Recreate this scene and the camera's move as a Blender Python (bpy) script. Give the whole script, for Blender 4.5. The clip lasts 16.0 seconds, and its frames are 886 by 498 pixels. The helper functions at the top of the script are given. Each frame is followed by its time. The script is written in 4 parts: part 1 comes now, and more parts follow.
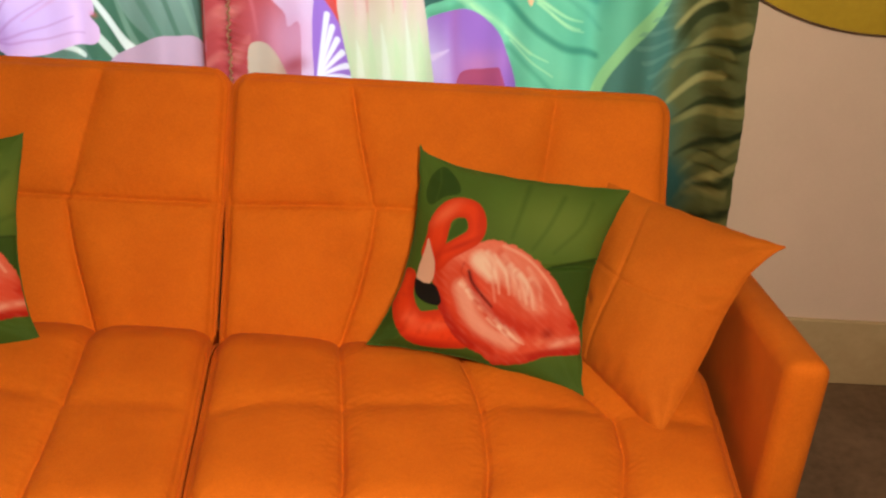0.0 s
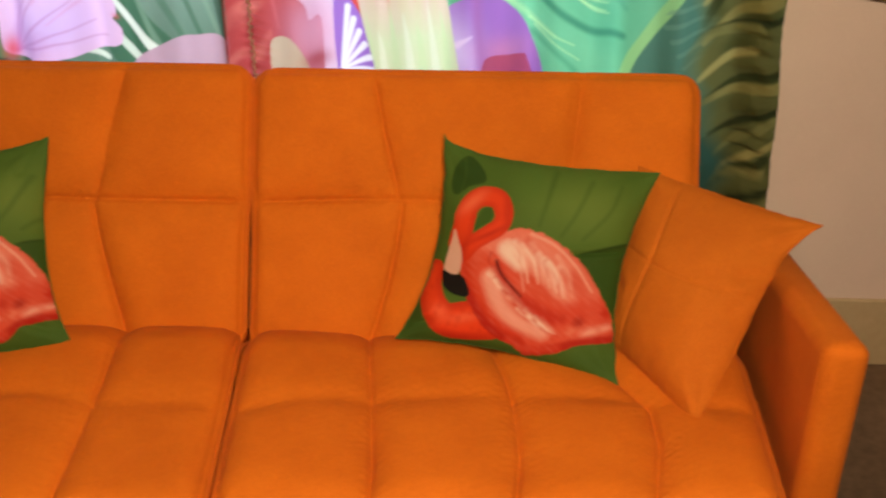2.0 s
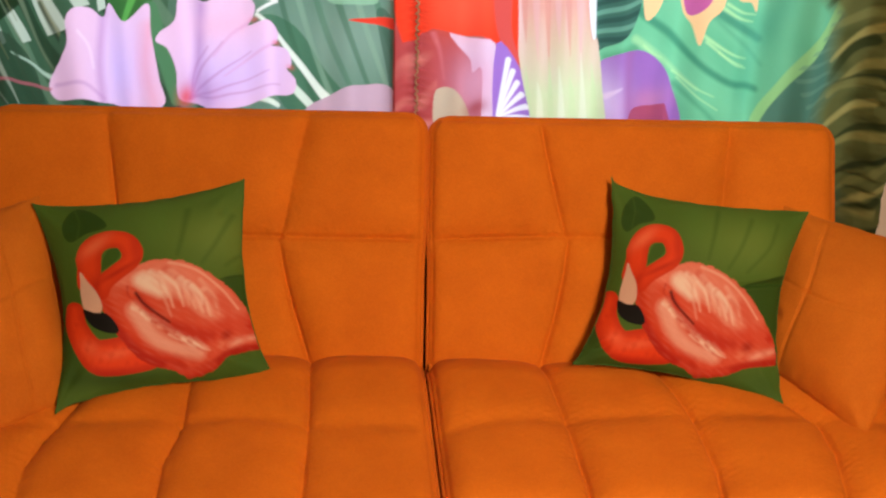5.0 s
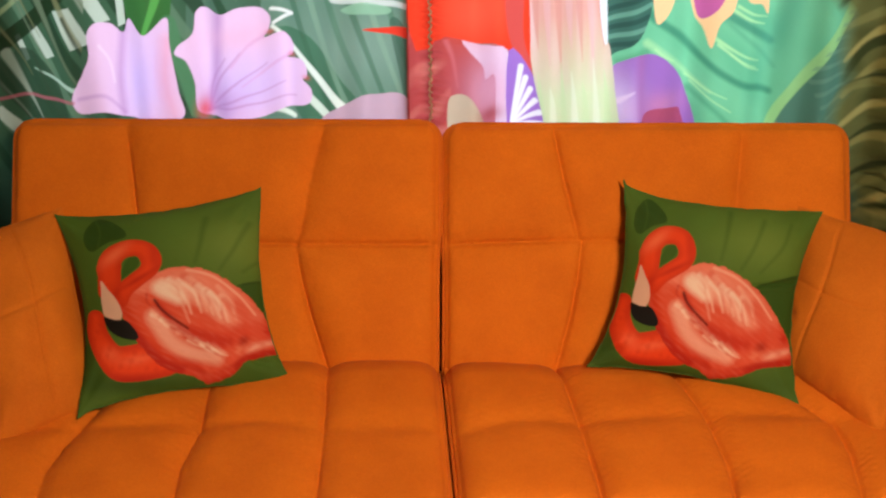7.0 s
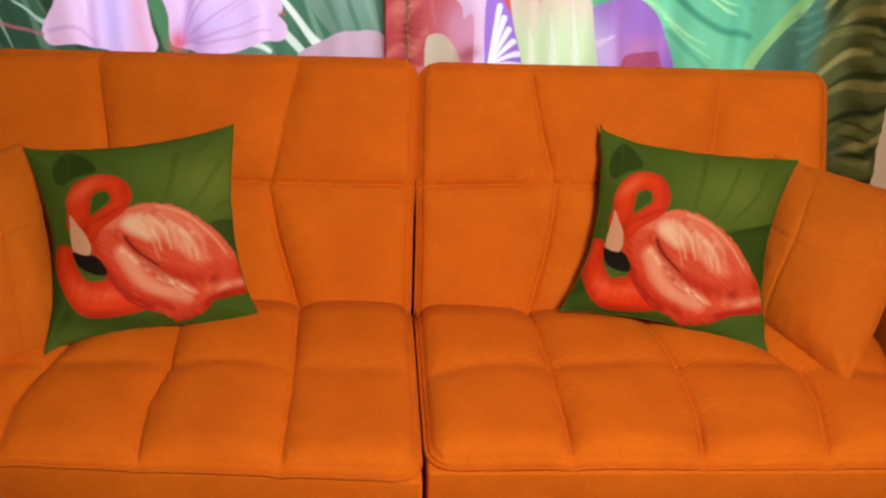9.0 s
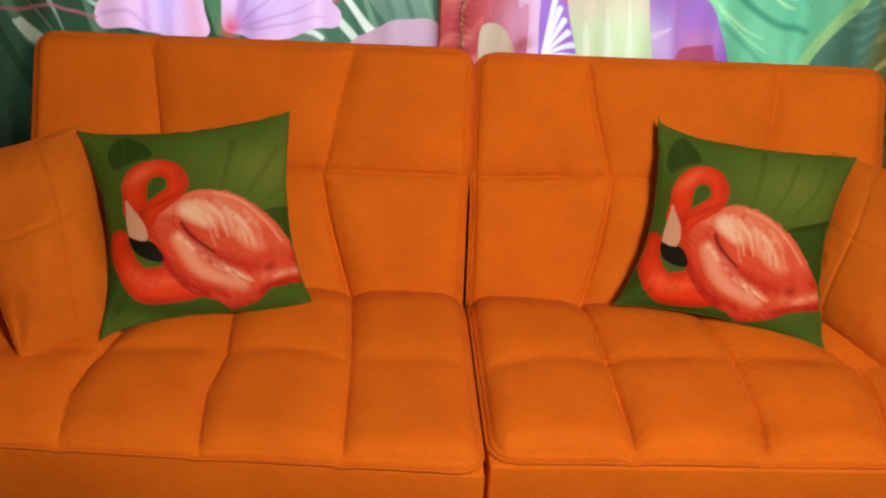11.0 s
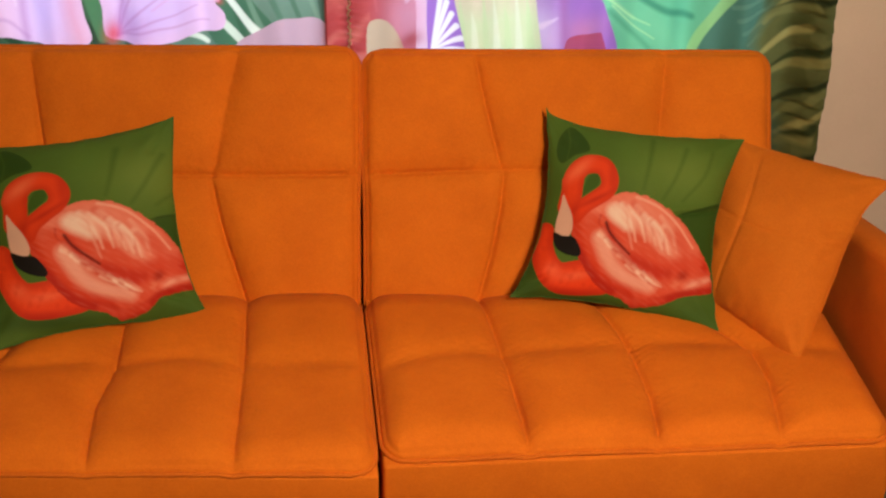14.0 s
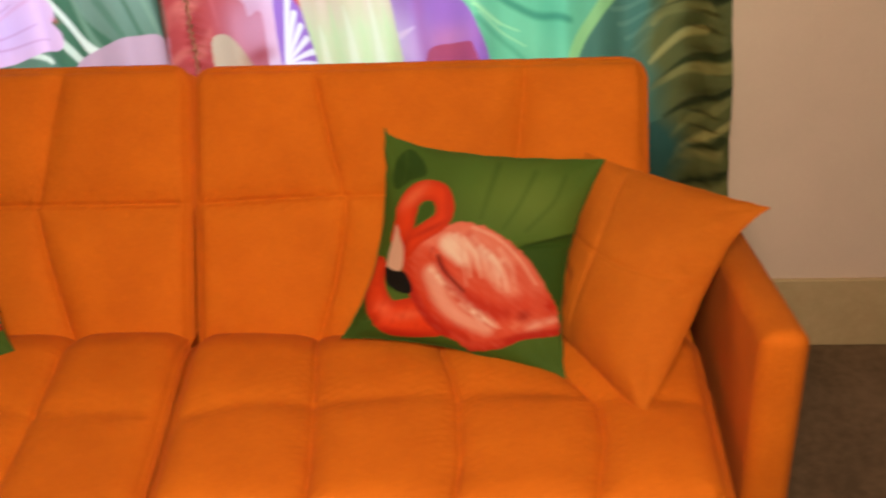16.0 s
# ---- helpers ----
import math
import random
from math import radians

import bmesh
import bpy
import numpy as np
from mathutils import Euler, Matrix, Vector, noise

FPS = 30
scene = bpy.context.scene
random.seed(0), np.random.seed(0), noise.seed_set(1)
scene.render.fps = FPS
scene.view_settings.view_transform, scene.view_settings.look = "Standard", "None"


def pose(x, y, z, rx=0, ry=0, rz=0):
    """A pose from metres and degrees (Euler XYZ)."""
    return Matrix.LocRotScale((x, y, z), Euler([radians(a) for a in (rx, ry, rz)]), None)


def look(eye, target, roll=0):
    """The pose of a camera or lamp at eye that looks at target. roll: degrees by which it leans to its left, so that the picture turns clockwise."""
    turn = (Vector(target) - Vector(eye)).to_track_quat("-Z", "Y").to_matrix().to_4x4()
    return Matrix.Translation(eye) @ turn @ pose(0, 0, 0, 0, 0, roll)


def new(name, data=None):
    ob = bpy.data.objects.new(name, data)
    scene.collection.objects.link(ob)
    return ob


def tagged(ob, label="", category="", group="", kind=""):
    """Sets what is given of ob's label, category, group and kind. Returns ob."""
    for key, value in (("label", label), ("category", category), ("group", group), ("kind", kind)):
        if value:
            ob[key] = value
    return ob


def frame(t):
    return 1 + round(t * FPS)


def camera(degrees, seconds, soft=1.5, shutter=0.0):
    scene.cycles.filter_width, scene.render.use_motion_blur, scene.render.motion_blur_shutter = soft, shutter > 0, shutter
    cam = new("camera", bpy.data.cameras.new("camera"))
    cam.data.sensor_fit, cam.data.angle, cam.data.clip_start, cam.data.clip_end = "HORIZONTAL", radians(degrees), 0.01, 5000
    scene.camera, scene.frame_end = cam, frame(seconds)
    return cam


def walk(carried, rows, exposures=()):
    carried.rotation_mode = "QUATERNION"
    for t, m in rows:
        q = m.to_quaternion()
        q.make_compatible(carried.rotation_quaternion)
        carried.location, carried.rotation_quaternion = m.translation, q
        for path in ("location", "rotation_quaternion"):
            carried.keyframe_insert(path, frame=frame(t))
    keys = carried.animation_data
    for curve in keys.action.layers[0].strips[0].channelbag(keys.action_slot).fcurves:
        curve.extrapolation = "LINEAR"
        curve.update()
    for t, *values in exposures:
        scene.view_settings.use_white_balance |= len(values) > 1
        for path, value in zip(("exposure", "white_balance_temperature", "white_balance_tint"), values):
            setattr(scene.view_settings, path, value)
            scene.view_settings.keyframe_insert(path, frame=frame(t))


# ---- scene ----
cam = camera(42.8, 16.0, soft=2.2, shutter=0.5)
PATH = [
    (0, (0.406, -2.018, 1.666), (0.424, -0.294, 0.652), 3.4),
    (0.5, (0.429, -2.013, 1.65), (0.406, -0.295, 0.627), 2.3),
    (1, (0.458, -2.0, 1.644), (0.403, -0.285, 0.616), 1.5),
    (1.5, (0.494, -1.987, 1.644), (0.43, -0.268, 0.624), 0.4),
    (2, (0.464, -1.99, 1.647), (0.378, -0.276, 0.62), -0.2),
    (2.5, (0.315, -1.986, 1.69), (0.084, -0.294, 0.649), -0.6),
    (3, (0.157, -2.027, 1.705), (-0.026, -0.327, 0.667), -0.8),
    (3.5, (0.08, -2.102, 1.69), (0.018, -0.358, 0.713), -1.5),
    (4, (0.047, -2.16, 1.7), (0.047, -0.388, 0.772), 1.0),
    (4.2, (-0.02, -2.164, 1.701), (0.026, -0.406, 0.752), 1.9),
    (6.3, (0.022, -2.175, 1.71), (0.028, -0.412, 0.764), 0.2),
    (6.5, (0.037, -2.185, 1.707), (0.039, -0.42, 0.766), -0.4),
    (7, (0.037, -2.197, 1.698), (0.009, -0.425, 0.771), -0.2),
    (7.5, (0.035, -2.19, 1.703), (0.006, -0.434, 0.746), -0.5),
    (8, (0.033, -2.187, 1.708), (0.003, -0.426, 0.76), -0.4),
    (8.5, (0.03, -2.183, 1.694), (0.013, -0.448, 0.699), 0.4),
    (9, (0.051, -2.185, 1.692), (0.059, -0.463, 0.675), 1.5),
    (9.5, (0.055, -2.187, 1.688), (0.076, -0.47, 0.661), 2.0),
    (9.7, (0.02, -2.183, 1.682), (0.062, -0.468, 0.653), 2.5),
    (11.8, (-0.068, -2.160, 1.707), (-0.069, -0.456, 0.660), 2.6),
    (12, (-0.026, -2.141, 1.727), (0.001, -0.444, 0.669), 2.1),
    (12.5, (0.044, -2.155, 1.690), (0.175, -0.430, 0.659), 2.41),
    (13, (0.079, -2.167, 1.676), (0.222, -0.431, 0.653), 2.41),
    (13.5, (0.066, -2.166, 1.696), (0.178, -0.435, 0.658), 1.81),
    (14, (0.043, -2.156, 1.692), (0.150, -0.436, 0.638), 1.51),
    (14.5, (0.047, -2.169, 1.680), (0.148, -0.434, 0.663), 2.91),
    (15, (0.126, -2.081, 1.694), (0.201, -0.39, 0.629), 1.4),
    (15.5, (0.317, -1.996, 1.668), (0.269, -0.301, 0.608), -0.4),
    (16, (0.621, -1.936, 1.637), (0.478, -0.239, 0.589), -3.3),
]
walk(cam, [(t, look(eye, target, roll)) for t, eye, target, roll in PATH])

# ---------------- world, daylight, lamp, exposure ----------------
world = bpy.data.worlds.new("sky")
scene.world = world
world.use_nodes = True
wn = world.node_tree.nodes
sky = wn.new("ShaderNodeTexSky")
sky.sky_type = 'NISHITA'
sky.sun_disc = False
sky.sun_elevation, sky.sun_rotation = radians(35), radians(20)
wn["Background"].inputs[1].default_value = 0.1
world.node_tree.links.new(sky.outputs[0], wn["Background"].inputs[0])
scene.view_settings.exposure = 0.0

WALL_Y = 0.27          # inner face of the window wall
WIN = (-1.0, 0.88, 0.62, 1.95)   # window opening x0, x1, z0, z1


def area_lamp(name, m, sx, sy, watts, colour):
    lamp = bpy.data.lights.new(name, 'AREA')
    lamp.shape, lamp.size, lamp.size_y, lamp.energy, lamp.color = 'RECTANGLE', sx, sy, watts, colour
    ob = new(name, lamp)
    ob.matrix_world = m
    return ob


area_lamp("window_daylight", look((-0.06, WALL_Y + 0.10, 1.28), (-0.06, -2, 1.28)), 1.84, 1.28, 20, (0.86, 0.93, 1.0))
# Assumed warm light from above and behind the camera; its source is unseen.
area_lamp("assumed_room_light", look((0.62, -2.15, 2.08), (-0.20, -0.45, 0.4)), 0.36, 0.36, 55, (1.0, 0.785, 0.53))


# ---------------- materials ----------------
def material(name, rough=0.8):
    m = bpy.data.materials.new(name)
    m.use_nodes = True
    nt = m.node_tree
    b = nt.nodes["Principled BSDF"]
    b.inputs["Roughness"].default_value = rough
    return m, nt, b


def node(nt, kind, **inputs):
    n = nt.nodes.new(kind)
    for k, v in inputs.items():
        n.inputs[k.replace("_", " ")].default_value = v
    return n


def mottled(name, dark, light, scale, rough, fine=400.0, bump=0.15, fine_mix=0.25, metal=0.0, dist=0.001):
    """Two scales of colour variation and a fine relief."""
    m, nt, b = material(name, rough)
    tc = nt.nodes.new("ShaderNodeTexCoord")
    big = node(nt, "ShaderNodeTexNoise", Scale=scale, Detail=4.0, Roughness=0.6)
    small = node(nt, "ShaderNodeTexNoise", Scale=fine, Detail=2.0)
    ramp = nt.nodes.new("ShaderNodeValToRGB")
    ramp.color_ramp.elements[0].position, ramp.color_ramp.elements[1].position = 0.3, 0.7
    ramp.color_ramp.elements[0].color, ramp.color_ramp.elements[1].color = (*dark, 1), (*light, 1)
    mix = nt.nodes.new("ShaderNodeMath")
    mix.operation = 'MULTIPLY_ADD'
    mix.inputs[1].default_value = fine_mix
    sub = nt.nodes.new("ShaderNodeMath")
    sub.operation = 'SUBTRACT'
    sub.inputs[1].default_value = fine_mix * 0.5
    for n in (big, small):
        nt.links.new(tc.outputs["Object"], n.inputs["Vector"])
    nt.links.new(small.outputs["Fac"], mix.inputs[0])
    nt.links.new(big.outputs["Fac"], mix.inputs[2])
    nt.links.new(mix.outputs[0], sub.inputs[0])
    nt.links.new(sub.outputs[0], ramp.inputs[0])
    nt.links.new(ramp.outputs[0], b.inputs["Base Color"])
    bp = node(nt, "ShaderNodeBump", Strength=bump, Distance=dist)
    nt.links.new(small.outputs["Fac"], bp.inputs["Height"])
    nt.links.new(bp.outputs[0], b.inputs["Normal"])
    b.inputs["Metallic"].default_value = metal
    return m


def woven(name, dark, light, thread=0.0011, rough=0.85, sheen=0.03):
    """Plain-woven upholstery: crossing threads as relief and slight colour change, with broad wear."""
    m, nt, b = material(name, rough)
    tc = nt.nodes.new("ShaderNodeTexCoord")
    big = node(nt, "ShaderNodeTexNoise", Scale=7.0, Detail=5.0, Roughness=0.65)
    fleck = node(nt, "ShaderNodeTexNoise", Scale=230.0, Detail=3.0, Roughness=0.7)
    nt.links.new(tc.outputs["Object"], big.inputs["Vector"])
    nt.links.new(tc.outputs["Object"], fleck.inputs["Vector"])
    def math_node(op, a, c):
        n = nt.nodes.new("ShaderNodeMath")
        n.operation = op
        for i, v in enumerate((a, c)):
            if isinstance(v, float):
                n.inputs[i].default_value = v
            else:
                nt.links.new(v, n.inputs[i])
        return n.outputs[0]
    threads = node(nt, "ShaderNodeTexNoise", Scale=0.7 / thread, Detail=1.0).outputs["Fac"]
    nt.links.new(tc.outputs["Object"], threads.node.inputs["Vector"])
    tone = math_node('ADD', math_node('MULTIPLY', threads, 0.25), math_node('MULTIPLY', fleck.outputs["Fac"], 0.35))
    tone = math_node('ADD', tone, math_node('MULTIPLY', big.outputs["Fac"], 0.6))
    ramp = nt.nodes.new("ShaderNodeValToRGB")
    ramp.color_ramp.elements[0].position, ramp.color_ramp.elements[1].position = 0.40, 0.95
    ramp.color_ramp.elements[0].color, ramp.color_ramp.elements[1].color = (*dark, 1), (*light, 1)
    nt.links.new(tone, ramp.inputs[0])
    nt.links.new(ramp.outputs[0], b.inputs["Base Color"])
    height = math_node('ADD', threads, math_node('MULTIPLY', fleck.outputs["Fac"], 2.0))
    bp = node(nt, "ShaderNodeBump", Strength=0.35, Distance=0.0006)
    nt.links.new(height, bp.inputs["Height"])
    nt.links.new(bp.outputs[0], b.inputs["Normal"])
    b.inputs["Sheen Weight"].default_value = sheen
    b.inputs["Sheen Roughness"].default_value = 0.5
    b.inputs["Sheen Tint"].default_value = (1.0, 0.55, 0.25, 1)
    b.inputs["Specular IOR Level"].default_value = 0.2
    return m


def printed(name, through_light=0.0, rough=0.75):
    """Printed cloth: the dye is the mesh's colour attribute; thin cloth lets light through."""
    m, nt, b = material(name, rough)
    at = nt.nodes.new("ShaderNodeAttribute")
    at.attribute_name = "dye"
    tc = nt.nodes.new("ShaderNodeTexCoord")
    fine = node(nt, "ShaderNodeTexNoise", Scale=900.0, Detail=2.0)
    nt.links.new(tc.outputs["Object"], fine.inputs["Vector"])
    bright = nt.nodes.new("ShaderNodeMix")
    bright.data_type, bright.blend_type = 'RGBA', 'MULTIPLY'
    bright.inputs["Factor"].default_value = 0.22
    nt.links.new(at.outputs["Color"], bright.inputs["A"])
    nt.links.new(fine.outputs["Fac"], bright.inputs["B"])
    nt.links.new(bright.outputs["Result"], b.inputs["Base Color"])
    bp = node(nt, "ShaderNodeBump", Strength=0.2, Distance=0.0005)
    nt.links.new(fine.outputs["Fac"], bp.inputs["Height"])
    nt.links.new(bp.outputs[0], b.inputs["Normal"])
    b.inputs["Specular IOR Level"].default_value = 0.25
    if through_light:
        tr = nt.nodes.new("ShaderNodeBsdfTranslucent")
        nt.links.new(bright.outputs["Result"], tr.inputs["Color"])
        mx = nt.nodes.new("ShaderNodeMixShader")
        mx.inputs[0].default_value = through_light
        nt.links.new(b.outputs[0], mx.inputs[1])
        nt.links.new(tr.outputs[0], mx.inputs[2])
        nt.links.new(mx.outputs[0], nt.nodes["Material Output"].inputs["Surface"])
    return m


ORANGE = woven("orange_upholstery", (0.56, 0.119, 0.005), (0.80, 0.200, 0.010))
ORANGE_CUSHION = woven("orange_cushion_cloth", (0.49, 0.112, 0.006), (0.70, 0.186, 0.012), thread=0.0009)
PIPING = woven("orange_piping_cloth", (0.50, 0.10, 0.006), (0.72, 0.172, 0.010), thread=0.0008)
# Near-black colour standing in for shade in the gaps between cushions.
GAP_SHADE = mottled("gap_shade_black", (0.01, 0.008, 0.006), (0.03, 0.02, 0.015), 20, 0.9)
PRINT_CLOTH = printed("printed_cushion_cloth")
CURTAIN_CLOTH = printed("printed_curtain_cloth", through_light=0.5)
PLASTER = mottled("painted_plaster", (0.70, 0.55, 0.475), (0.76, 0.60, 0.52), 3.0, 0.9, fine=140, bump=0.12)
BASEBOARD = mottled("baseboard_paint", (0.42, 0.31, 0.17), (0.54, 0.41, 0.24), 5.0, 0.6, fine=60, bump=0.08)
CEILING_PAINT = mottled("ceiling_paint", (0.74, 0.71, 0.66), (0.8, 0.78, 0.73), 2.0, 0.95, fine=90)
FLOOR_MAT = mottled("brown_floor", (0.085, 0.052, 0.030), (0.17, 0.105, 0.062), 6.0, 0.55, fine=45, bump=0.1, fine_mix=0.5)
YELLOW = mottled("yellow_lacquer", (0.44, 0.30, 0.02), (0.56, 0.40, 0.03), 4.0, 0.5, fine=80)
DARK_RIM = mottled("dark_rim", (0.10, 0.055, 0.03), (0.17, 0.09, 0.045), 12.0, 0.5)
LEG_WOOD = mottled("dark_leg_wood", (0.05, 0.025, 0.012), (0.10, 0.05, 0.025), 14.0, 0.4)
WHITE_FRAME = mottled("white_window_frame", (0.74, 0.74, 0.72), (0.82, 0.82, 0.80), 6.0, 0.4)
CORD = mottled("beige_cord", (0.36, 0.22, 0.15), (0.52, 0.34, 0.25), 60.0, 0.85, fine=500)
# Glow for the bulb of the added pendant lamp.
GLOW, _nt, _b = material("added_bulb_glow")
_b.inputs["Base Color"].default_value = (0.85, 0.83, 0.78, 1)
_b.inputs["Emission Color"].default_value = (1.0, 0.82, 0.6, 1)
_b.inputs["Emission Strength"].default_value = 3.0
GLASS, _nt, _b = material("window_glass", 0.02)
_b.inputs["Transmission Weight"].default_value = 1.0
_b.inputs["Base Color"].default_value = (0.95, 0.98, 0.97, 1)


# ---------------- mesh helpers ----------------
def thing(name, label, category, group="", kind=""):
    return tagged(new(name), label, category, group, kind)


def link_mesh(name, verts, faces, mat, parent=None, label="", smooth=True, dye=None):
    me = bpy.data.meshes.new(name)
    me.from_pydata(verts, [], faces)
    me.materials.append(mat)
    if dye is not None:
        layer = me.color_attributes.new("dye", 'FLOAT_COLOR', 'POINT')
        layer.data.foreach_set("color", np.concatenate([dye, np.ones((len(dye), 1))], axis=1).astype(np.float32).ravel())
    if smooth:
        me.polygons.foreach_set("use_smooth", [True] * len(me.polygons))
    me.update()
    ob = new(name, me)
    if parent:
        ob.parent = parent
    if label:
        ob["label"] = label
    return ob


def part(name, bm, mat, parent=None, label="", smooth=True):
    bmesh.ops.recalc_face_normals(bm, faces=bm.faces)
    me = bpy.data.meshes.new(name)
    bm.to_mesh(me)
    bm.free()
    me.materials.append(mat)
    if smooth:
        me.polygons.foreach_set("use_smooth", [True] * len(me.polygons))
    ob = new(name, me)
    if parent:
        ob.parent = parent
    if label:
        ob["label"] = label
    return ob


def box_bm(x0, x1, y0, y1, z0, z1, bevel=0.0, segments=3):
    bm = bmesh.new()
    bmesh.ops.create_cube(bm, size=1)
    for v in bm.verts:
        v.co = (x0 + (v.co.x + 0.5) * (x1 - x0), y0 + (v.co.y + 0.5) * (y1 - y0), z0 + (v.co.z + 0.5) * (z1 - z0))
    if bevel:
        bmesh.ops.bevel(bm, geom=bm.edges[:], offset=bevel, segments=segments, profile=0.5, affect='EDGES')
    return bm


def grid_faces(nu, nv, start=0):
    """Faces of a grid whose vertex i * nv + j lies at (u_i, v_j)."""
    i, j = np.meshgrid(np.arange(nu - 1), np.arange(nv - 1), indexing="ij")
    a = (start + i * nv + j).ravel()
    return np.stack([a, a + nv, a + nv + 1, a + 1], axis=1).tolist()


def tube(points, radius, sides=10, closed=False):
    """A tube round a line of points."""
    bm = bmesh.new()
    pts = [Vector(p) for p in points]
    n = len(pts)
    rings = []
    up = Vector((0.0, -0.6, 0.8))
    for i, p in enumerate(pts):
        a = pts[(i - 1) % n] if closed or i else pts[0]
        c = pts[(i + 1) % n] if closed or i < n - 1 else pts[-1]
        d = (c - a).normalized()
        s = d.cross(up)
        s = s.normalized() if s.length > 1e-4 else Vector((1, 0, 0))
        w = s.cross(d).normalized()
        rings.append([bm.verts.new(p + radius * (math.cos(q) * s + math.sin(q) * w)) for q in (2 * math.pi * k / sides for k in range(sides))])
    for i in range(n if closed else n - 1):
        r0, r1 = rings[i], rings[(i + 1) % n]
        for k in range(sides):
            bm.faces.new((r0[k], r0[(k + 1) % sides], r1[(k + 1) % sides], r1[k]))
    if not closed:
        bm.faces.new(rings[0]), bm.faces.new(rings[-1][::-1])
    return bm


def line_distance(X, Y, line):
    """Distance of every (X, Y) to a line of points."""
    best = np.full(X.shape, 9.0)
    for (x0, y0), (x1, y1) in zip(line[:-1], line[1:]):
        dx, dy = x1 - x0, y1 - y0
        t = np.clip(((X - x0) * dx + (Y - y0) * dy) / (dx * dx + dy * dy + 1e-12), 0, 1)
        best = np.minimum(best, np.hypot(X - x0 - t * dx, Y - y0 - t * dy))
    return best


def smooth_noise(X, Y, scale, seed):
    """Cheap value noise on arrays: sums of turned waves."""
    rng = np.random.RandomState(seed)
    out = np.zeros(X.shape)
    for _ in range(9):
        a, f, p = rng.uniform(0, 2 * math.pi), scale * rng.uniform(0.5, 1.8), rng.uniform(0, 2 * math.pi)
        out += np.sin((X * math.cos(a) + Y * math.sin(a)) * f * 2 * math.pi + p)
    return out / 4.5


# ---------------- setting ----------------
ROOM = (-3.2, 3.6, -5.2)     # x0, x1, y of the rear wall; unseen walls set wide to weaken bounced light
H = 2.5


def structure(name, bm, mat, label, category, smooth=False):
    ob = part(name, bm, mat, None, "", smooth)
    return tagged(ob, label, category, "", "structure")


structure("floor", box_bm(ROOM[0] - 0.15, ROOM[1] + 0.15, ROOM[2] - 0.15, WALL_Y + 0.15, -0.12, 0.0), FLOOR_MAT, "worn dark brown floor beside the sofa", "floor")
structure("ceiling", box_bm(ROOM[0] - 0.15, ROOM[1] + 0.15, ROOM[2] - 0.15, WALL_Y + 0.15, H, H + 0.12), CEILING_PAINT, "plain off-white painted ceiling", "ceiling")
structure("wall_west", box_bm(ROOM[0] - 0.15, ROOM[0], ROOM[2], WALL_Y, 0, H), PLASTER, "plain beige painted plaster wall", "wall")
structure("wall_east", box_bm(ROOM[1], ROOM[1] + 0.15, ROOM[2], WALL_Y, 0, H), PLASTER, "plain beige painted plaster wall", "wall")
structure("wall_south", box_bm(ROOM[0] - 0.15, ROOM[1] + 0.15, ROOM[2] - 0.15, ROOM[2], 0, H), PLASTER, "plain beige painted plaster wall", "wall")
wall_bm = bmesh.new()
for x0, x1, z0, z1 in ((ROOM[0] - 0.15, WIN[0], 0, H), (WIN[1], ROOM[1] + 0.15, 0, H), (WIN[0], WIN[1], 0, WIN[2]), (WIN[0], WIN[1], WIN[3], H)):
    b0 = box_bm(x0, x1, WALL_Y, WALL_Y + 0.15, z0, z1)
    tmp = bpy.data.meshes.new("tmp")
    b0.to_mesh(tmp)
    b0.free()
    wall_bm.from_mesh(tmp)
    bpy.data.meshes.remove(tmp)
structure("wall_north", wall_bm, PLASTER, "beige pink painted plaster wall round the window", "wall")
structure("baseboard", box_bm(ROOM[0], ROOM[1], WALL_Y - 0.012, WALL_Y, 0.0, 0.185, 0.004, 2), BASEBOARD, "tall tan painted baseboard along the wall", "baseboard")

window = thing("window_1", "white framed window behind the printed curtains", "window", kind="structure")
fy0, fy1 = WALL_Y + 0.05, WALL_Y + 0.09
for x0, x1, z0, z1 in ((WIN[0], WIN[0] + 0.05, WIN[2], WIN[3]), (WIN[1] - 0.05, WIN[1], WIN[2], WIN[3]),
                       (WIN[0] + 0.05, WIN[1] - 0.05, WIN[2], WIN[2] + 0.05), (WIN[0] + 0.05, WIN[1] - 0.05, WIN[3] - 0.05, WIN[3])):
    part("window_frame", box_bm(x0, x1, fy0, fy1, z0, z1, 0.004, 2), WHITE_FRAME, window, "", False)

part("window_sill", box_bm(WIN[0] - 0.04, WIN[1] + 0.04, WALL_Y - 0.05, WALL_Y + 0.045, WIN[2] - 0.03, WIN[2] - 0.004, 0.005, 2), WHITE_FRAME, window, "", False)
pane = part("window_pane", box_bm(WIN[0] + 0.05, WIN[1] - 0.05, WALL_Y + 0.112, WALL_Y + 0.118, WIN[2] + 0.05, WIN[3] - 0.05), GLASS, window, "clear glass pane", False)
pane.visible_shadow = False

# curtain rod
rod = thing("curtain_rod", "thin white curtain rod above the window", "curtain rod")
part("rod", tube([(-1.25, 0.165, 2.12), (1.12, 0.165, 2.12)], 0.011), WHITE_FRAME, rod)
for bx in (-1.15, 1.06):
    part("bracket", box_bm(bx - 0.012, bx + 0.012, 0.165, WALL_Y, 2.09, 2.105, 0.002, 2), WHITE_FRAME, rod)

